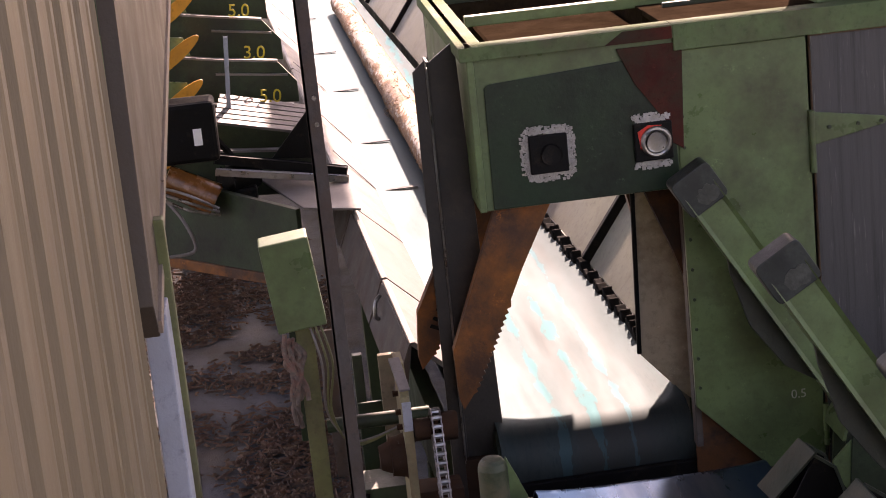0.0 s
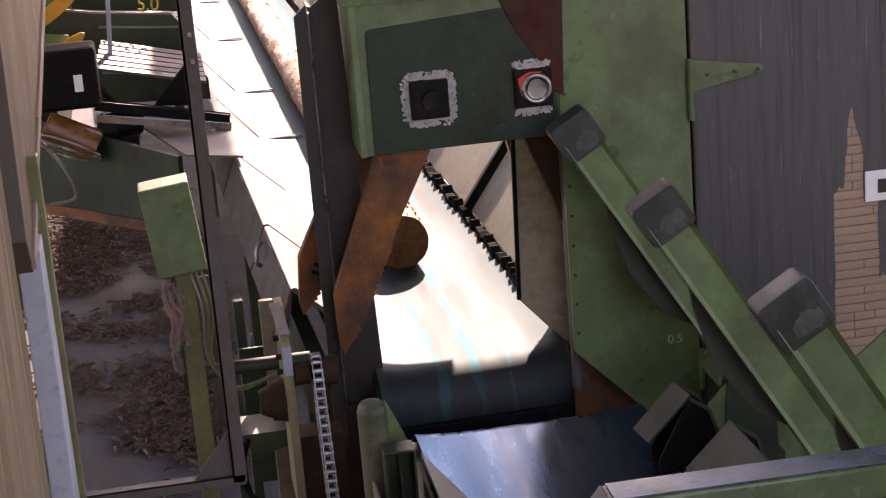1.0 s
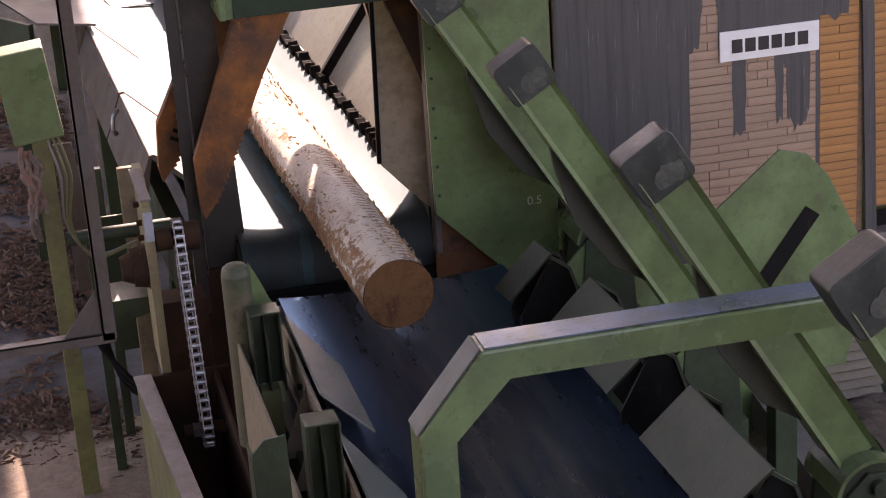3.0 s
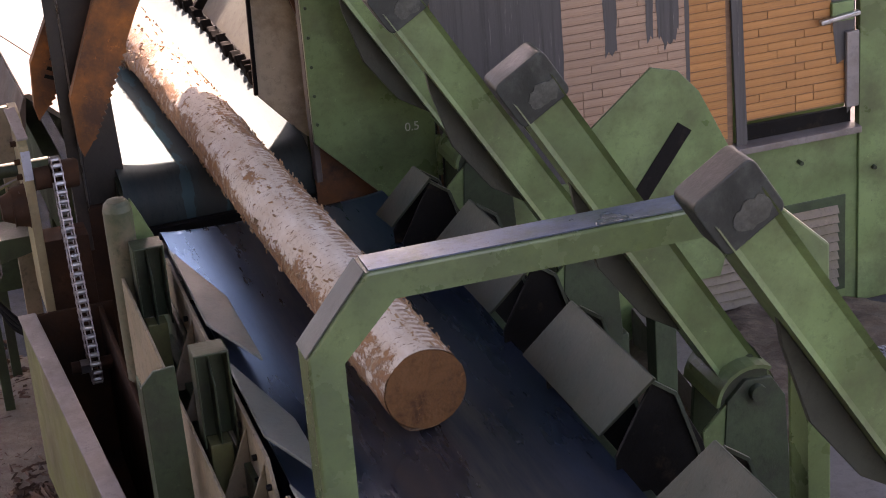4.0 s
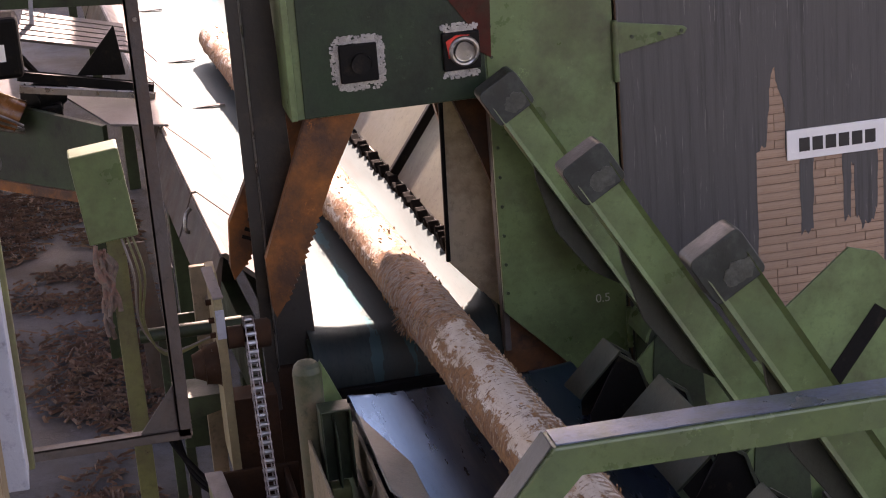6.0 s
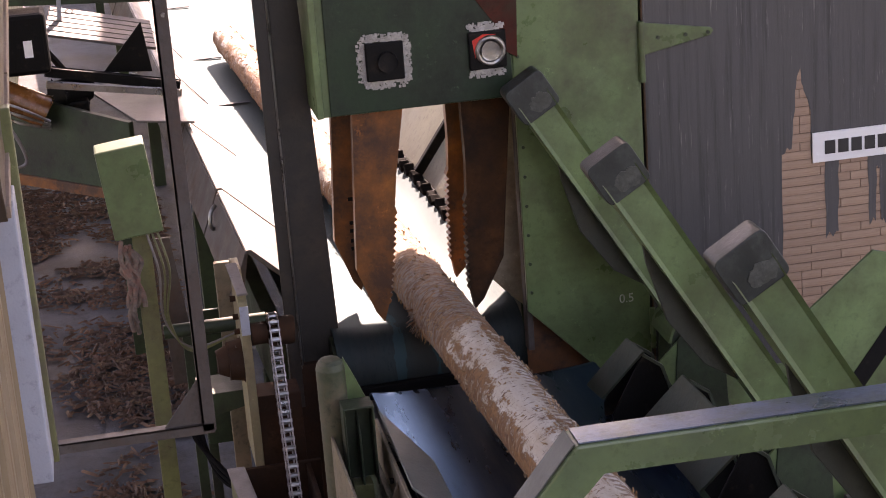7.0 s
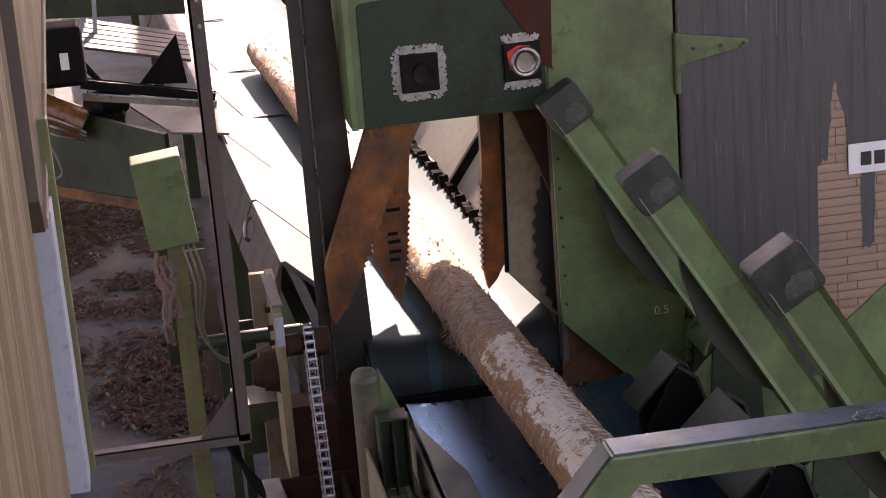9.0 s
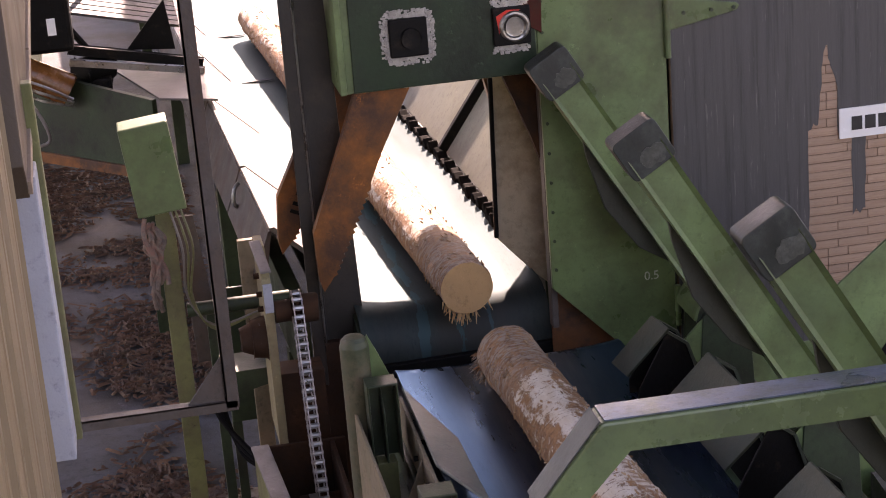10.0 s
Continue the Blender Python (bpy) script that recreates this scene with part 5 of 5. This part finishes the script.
def bark_flakes(y0, y1, seed, count):
    """Loose bark scales that stand off the stem."""
    rnd = random.Random(seed)
    bm = bmesh.new()
    for i in range(count):
        y, a = rnd.uniform(y0, y1), rnd.uniform(0, 2 * math.pi)
        if noise.noise(Vector((math.cos(a) * 1.3, y * 1.6, math.sin(a) * 1.3 + seed))) < rnd.uniform(-0.3, 0.35):
            continue
        r = radius(y) + 0.002
        out, side, along = Vector((math.cos(a), 0, math.sin(a))), Vector((-math.sin(a), 0, math.cos(a))), Vector((0, 1, 0))
        turn = rnd.uniform(0, math.pi)
        u, v = along * math.cos(turn) + side * math.sin(turn), side * math.cos(turn) - along * math.sin(turn)
        l, w, up = rnd.uniform(0.004, 0.014), rnd.uniform(0.002, 0.006), rnd.uniform(0.002, 0.008)
        c = out * r + along * y
        q = [bm.verts.new(c + u * l * k + v * w * m + out * h) for k, m, h in ((-1, -1, -0.004), (1, -0.7, up), (0.8, 1, up), (-0.9, 0.8, -0.004), (-0.9, 0, 0.005), (0.9, 0, up + 0.004))]
        for f in ((0, 1, 5, 4), (1, 2, 5), (2, 3, 4, 5), (3, 0, 4), (0, 3, 2, 1)):
            bm.faces.new([q[k] for k in f])
    return bm


def logs():
    a = thing("log", (0, 0, 0), "debarked-patch spruce log with rough pale and brown bark", "log", "sawn log lengths")
    part("stem", log_mesh(0, CUT_AT, lambda y: radius(y) * (1 + 0.03 * math.exp(-((CUT_AT - y) / 0.18) ** 2)), 5), BARK, a, smooth=True)
    tagged(part("loose_bark", bark_flakes(0.02, CUT_AT - 0.02, 31, 1500), FLAKE, a), kind="stuff")
    part("butt_end", end_disc(0.0, radius(0) * 0.985, 1), CUT_OLD, a, "weathered brown butt end")
    part("cut_end", end_disc(CUT_AT, radius(CUT_AT) * 0.985, 2), CUT, a, "fresh pale cut end")
    tagged(part("splinter_fringe", bark_shreds(4, CUT_AT - 0.02, radius(CUT_AT) * 1.02, 44, math.pi * 1.15), BARK, a), kind="stuff")
    b = thing("log", (0, 0, 0), "rear length of the spruce log with a fresh pale cut end", "log", "sawn log lengths")
    part("stem", log_mesh(CUT_AT + 0.006, 11.35, lambda y: radius(y) * (1 - 0.03 * math.exp(-((CUT_AT - y) / 0.18) ** 2)), 5), BARK, b, smooth=True)
    part("cut_end", end_disc(CUT_AT + 0.006, radius(CUT_AT) * 0.985, 3), CUT, b, "fresh pale cut end")
    tagged(part("loose_bark", bark_flakes(CUT_AT + 0.03, 11.3, 32, 1100), FLAKE, b), kind="stuff")
    part("top_end", end_disc(11.35, radius(11.35) * 0.985, 4), CUT_OLD, b)
    tagged(part("splinter_fringe", bark_shreds(9, CUT_AT, radius(CUT_AT), 34, math.pi * 1.4), CUT, b, "splintered bark fringe"), kind="stuff")
    return a, b


def litter():
    """Bark chips and splinters strewn over the yard."""
    rnd = random.Random(21)
    verts, faces = [], []
    for i in range(60000):
        x, y = rnd.uniform(-3.2, 0.35), rnd.uniform(7.2, 17.5)
        d = noise.noise(Vector((x * 0.55, y * 0.55, 3.0)))
        d += 0.5 * noise.noise(Vector((x * 2.1, y * 2.1, 7.0)))
        if d < rnd.uniform(-0.22, 0.42):
            continue
        l, w, h = 0.012 + 0.075 * rnd.random() ** 2.2, rnd.uniform(0.005, 0.018), rnd.uniform(0.004, 0.016)
        a, tilt = rnd.uniform(0, math.pi), rnd.uniform(-0.3, 0.3)
        c, s = math.cos(a), math.sin(a)
        k = len(verts)
        for u, v_, zz in ((-l, -w, 0), (l, -w * 0.6, 0), (l * 0.8, w, 0), (-l * 0.9, w * 0.7, 0), (-l * 0.6, 0, 1), (l * 0.6, 0, 1)):
            verts.append((x + c * u - s * v_, y + s * u + c * v_, 0.012 + zz * h + tilt * u * 0.4 + 0.3 * h))
        faces += [(k, k + 1, k + 5, k + 4), (k + 1, k + 2, k + 5), (k + 2, k + 3, k + 4, k + 5), (k + 3, k, k + 4)]
    me = bpy.data.meshes.new("litter")
    me.from_pydata(verts, [], faces)
    ob = new("bark_litter", me)
    me.materials.append(CHIPS)
    tagged(ob, "brown bark chips scattered over the yard", "bark chips", kind="stuff")


def right_clutter():
    g = thing("mesh_grate", (4.2, 7.2, 0), "pale expanded-metal grate leaning on the floor plate", "grate")
    for k in range(26):
        part("strand", beam((3.9 + 0.027 * k, 6.5, 0.236), (4.2 + 0.027 * k, 7.2, 0.25), 0.006, 0.005, w=0), WHITE, g)
        part("strand", beam((4.2 + 0.027 * k, 6.5, 0.242), (3.9 + 0.027 * k, 7.2, 0.256), 0.006, 0.005, w=0), WHITE, g)
    part("frame", box(3.92, 4.9, 6.48, 6.51, 0.0, 0.24), GREY, g)
    part("frame", box(3.92, 4.9, 7.19, 7.22, 0.0, 0.25), GREY, g)
    solo("floor_plate", box(2.75, 3.9, 4.4, 6.6, 0.20, 0.23), GREY, (3.3, 5.5, 0.2), "dusty steel floor plate under the arms", "steel plate")
    solo("plate_support", box(2.9, 3.7, 4.6, 6.4, 0.0, 0.20), GREEN_DARK, (3.3, 5.5, 0), "low steel frame under the floor plate", "steel frame")
    solo("floor_beam", beam((3.43, 8.12, 0.125), (3.30, 6.85, 0.125), 0.20, 0.25), GREY, (3.36, 7.5, 0), "dusty pale steel beam lying on the floor", "steel beam")
    solo("sawdust_heap", heap(3.9, 7.4, 1.1, 0.20, 5), FLOOR_DUST, (3.9, 7.4, 0), "heap of pale sawdust and chips against the wall", "sawdust", kind="stuff", smooth=True)
    solo("sawdust_heap", heap(2.9, 5.6, 0.9, 0.18, 8), FLOOR_DUST, (2.9, 5.6, 0), "heap of pale sawdust and chips under the arms", "sawdust", kind="stuff", smooth=True)
    solo("sawdust_heap", heap(-0.05, 8.75, 0.95, 0.035, 9), DUST, (-0.05, 8.75, 0), "thin drift of sawdust beside the trough", "sawdust", kind="stuff", smooth=True)


def heap(x, y, r, h, seed):
    bm = bmesh.new()
    bmesh.ops.create_grid(bm, x_segments=40, y_segments=40, size=r)
    for v in bm.verts:
        d = v.co.length / r
        v.co.z = max(-0.02, h * (1 - d * d) + 0.22 * h * noise.noise(v.co * 5 + Vector((seed, 0, 0))) + 0.08 * h * noise.noise(v.co * 19))
        v.co.x += x
        v.co.y += y
    return bm


# Dusty sheet colour, raised to stand in for sun on the inner guard.
LIT_PANEL = mat("dusty_inner_sheet_lit", (0.50, 0.42, 0.30), 0.7, 0, 0.18, 3, dirt=(0.20, 0.15, 0.10), dirt_amount=0.45, dirt_scale=3)
SCRAPE = mat("scraped_paint", (0.06, 0.068, 0.055), 0.5, 0, 0.4, 25, dirt=(0.02, 0.022, 0.02), dirt_amount=0.5, dirt_scale=30)
FINM = mat("dark_fin", (0.028, 0.034, 0.024), 0.55, 0, 0.3, 6)
BEARING = mat("worn_olive_plate", (0.25, 0.215, 0.115), 0.7, 0, 0.3, 4, dirt=(0.16, 0.11, 0.06), dirt_amount=0.5)
CHAINM = mat("rubbed_chain_steel", (0.34, 0.30, 0.28), 0.38, 0.6, 0.2, 20)
DUSTY = mat("dusty_olive", (0.155, 0.135, 0.080), 0.8, 0, 0.35, 5, dirt=(0.24, 0.18, 0.12), dirt_amount=0.65, dirt_scale=3.5)
RUST_GREY = mat("rusty_grey_steel", (0.082, 0.072, 0.066), 0.6, 0.3, 0.3, 6, dirt=(0.08, 0.045, 0.03), dirt_amount=0.5)

ground()
roofs_and_building()
cladding()
hanging_frame()
front_conveyor()
rear_conveyor()
HEAD, CLAWS, SAW = saw_head()
channel_column()
saw_cabinet()
plywood_doors()
machine_wall()
ARMS = [kicker_arm(8.0, -0.08, 0, 1.387), kicker_arm(6.75, -0.07, 0, 1.36), kicker_arm(5.39, -0.008, 0, 1.42), kicker_arm(3.93, 0.004, 0.15, 1.415)]
for yy, ddx, ddz in ((8.0, -0.08, 0), (6.75, -0.07, 0), (5.39, -0.008, 0), (3.93, 0.004, 0.15)):
    arm_bracket(yy, ddx, ddz)
slot_plate()
for a0, a1, ddx in ((4.02, 4.70, 0.02), (5.145, 5.82, 0), (6.20, 6.90, -0.01), (7.20, 7.375, -0.10)):
    right_guide(a0, a1, ddx)
for a0, a1 in ((4.30, 5.25), (5.32, 6.24), (6.29, 7.37)):
    left_guide(a0, a1)
left_side()
chain_drive()
portal_hoop()
control_box()
feeder()
CARRIERS = feeder_steps()
feeder_fixtures()
right_clutter()
litter()
LOG_A, LOG_B = logs()


def log_pose(yf, x, z, yaw, pitch=0.0):
    """The stem with the middle of its front end at (x, yf, z)."""
    return pose(x, yf, z, pitch, 0, yaw)


def motions():
    # seconds, front end y, x, z, yaw, pitch
    run = [(0.0, 11.50, 1.25, 1.483, 1.1, -0.2), (1.0, 10.03, 1.268, 1.483, 1.2, -0.2), (2.0, 8.68, 1.325, 1.481, 1.4, -0.2), (3.0, 7.18, 1.40, 1.466, 1.8, 0.0),
           (3.5, 6.38, 1.45, 1.445, 2.1, 0.2), (4.0, 5.59, 1.52, 1.415, 2.4, 0.4), (4.5, 4.95, 1.585, 1.41, 2.6, 0.45), (5.0, 4.42, 1.62, 1.41, 2.7, 0.48), (5.5, 3.98, 1.65, 1.41, 2.7, 0.48),
           (6.0, 3.79, 1.66, 1.41, 2.7, 0.48), (6.4, 3.77, 1.66, 1.41, 2.7, 0.48), (7.1, 3.77, 1.65, 1.41, 3.2, 0.48), (8.9, 3.77, 1.65, 1.41, 3.2, 0.48), (9.2, 3.77, 1.65, 1.41, 3.2, 0.48)]
    both = [(r[0], log_pose(*r[1:])) for r in run]
    walk(LOG_A, both + [(9.4, log_pose(3.70, 1.65, 1.40, 3.1, 0.45)), (9.6, log_pose(3.50, 1.64, 1.40, 2.8, 0.2)), (9.8, log_pose(3.28, 1.63, 1.40, 2.5, -0.25)), (10.0, log_pose(3.05, 1.62, 1.40, 2.3, -0.3))])
    walk(LOG_B, both + [(9.4, log_pose(3.74, 1.56, 1.41, 2.8, 0.48)), (9.6, log_pose(3.72, 1.57, 1.42, 2.8, 0.4)), (9.8, log_pose(3.72, 1.62, 1.43, 2.9, 0.3)), (10.0, log_pose(3.72, 1.65, 1.43, 3.1, 0.3))])
    for i, (ob, at, side) in enumerate(CLAWS):
        wide, rest = (19 if i < 2 else 24.5, 0) if side > 0 else (-21 if i < 2 else -12, 9)
        shut = [(0.0, 1), (6.3, 1), (6.7, 0.5), (7.1, 0), (7.3, 0)]
        shut += [(8.6, 0), (8.75, 0.6), (8.9, 1), (10.0, 1)] if i < 2 else [(9.2, 0), (9.3, 0.25), (9.5, 0.85), (9.6, 1), (10.0, 1)]
        walk(ob, [(t, Matrix.Translation(at) @ Matrix.Rotation(radians(rest + wide * k), 4, "Y")) for t, k in shut])
    hx = Vector((1.36, 9.0, 2.44))
    walk(SAW, [(t, Matrix.Translation(Vector((x, 8.56, z)) - hx) @ Matrix.Rotation(radians(a), 4, "Y")) for t, x, z, a in
               ((0.0, 2.72, 1.75, 0), (7.6, 2.72, 1.75, 0), (7.8, 2.5, 1.68, 40), (8.0, 2.24, 1.6, 100), (8.3, 2.12, 1.56, 170), (8.6, 2.10, 1.55, 240), (8.75, 2.20, 1.58, 280), (8.9, 2.42, 1.65, 310), (9.1, 2.72, 1.75, 340), (10.0, 2.72, 1.75, 360))])
    c = ORIGIN[CARRIERS]
    walk(CARRIERS, [(0.0, Matrix.Translation(c)), (1.0, Matrix.Translation(c + Vector((0, 0.30, 0.22)))), (2.0, Matrix.Translation(c + Vector((0, 0.60, 0.44)))), (3.0, Matrix.Translation(c + Vector((0, 0.80, 0.59)))), (10.0, Matrix.Translation(c + Vector((0, 0.80, 0.59))))])
    o = ORIGIN[ARMS[3]]
    walk(ARMS[3], [(t, Matrix.Translation(o) @ Matrix.Rotation(radians(-a), 4, "Y")) for t, a in
                   ((0.0, 0), (3.9, 0), (4.0, 1), (4.1, 6), (4.2, 13.5), (4.3, 21), (4.4, 28), (4.5, 35), (4.6, 42), (4.7, 48), (4.8, 52), (5.0, 53), (5.6, 53), (6.0, 30), (6.6, 0), (10.0, 0))])


motions()
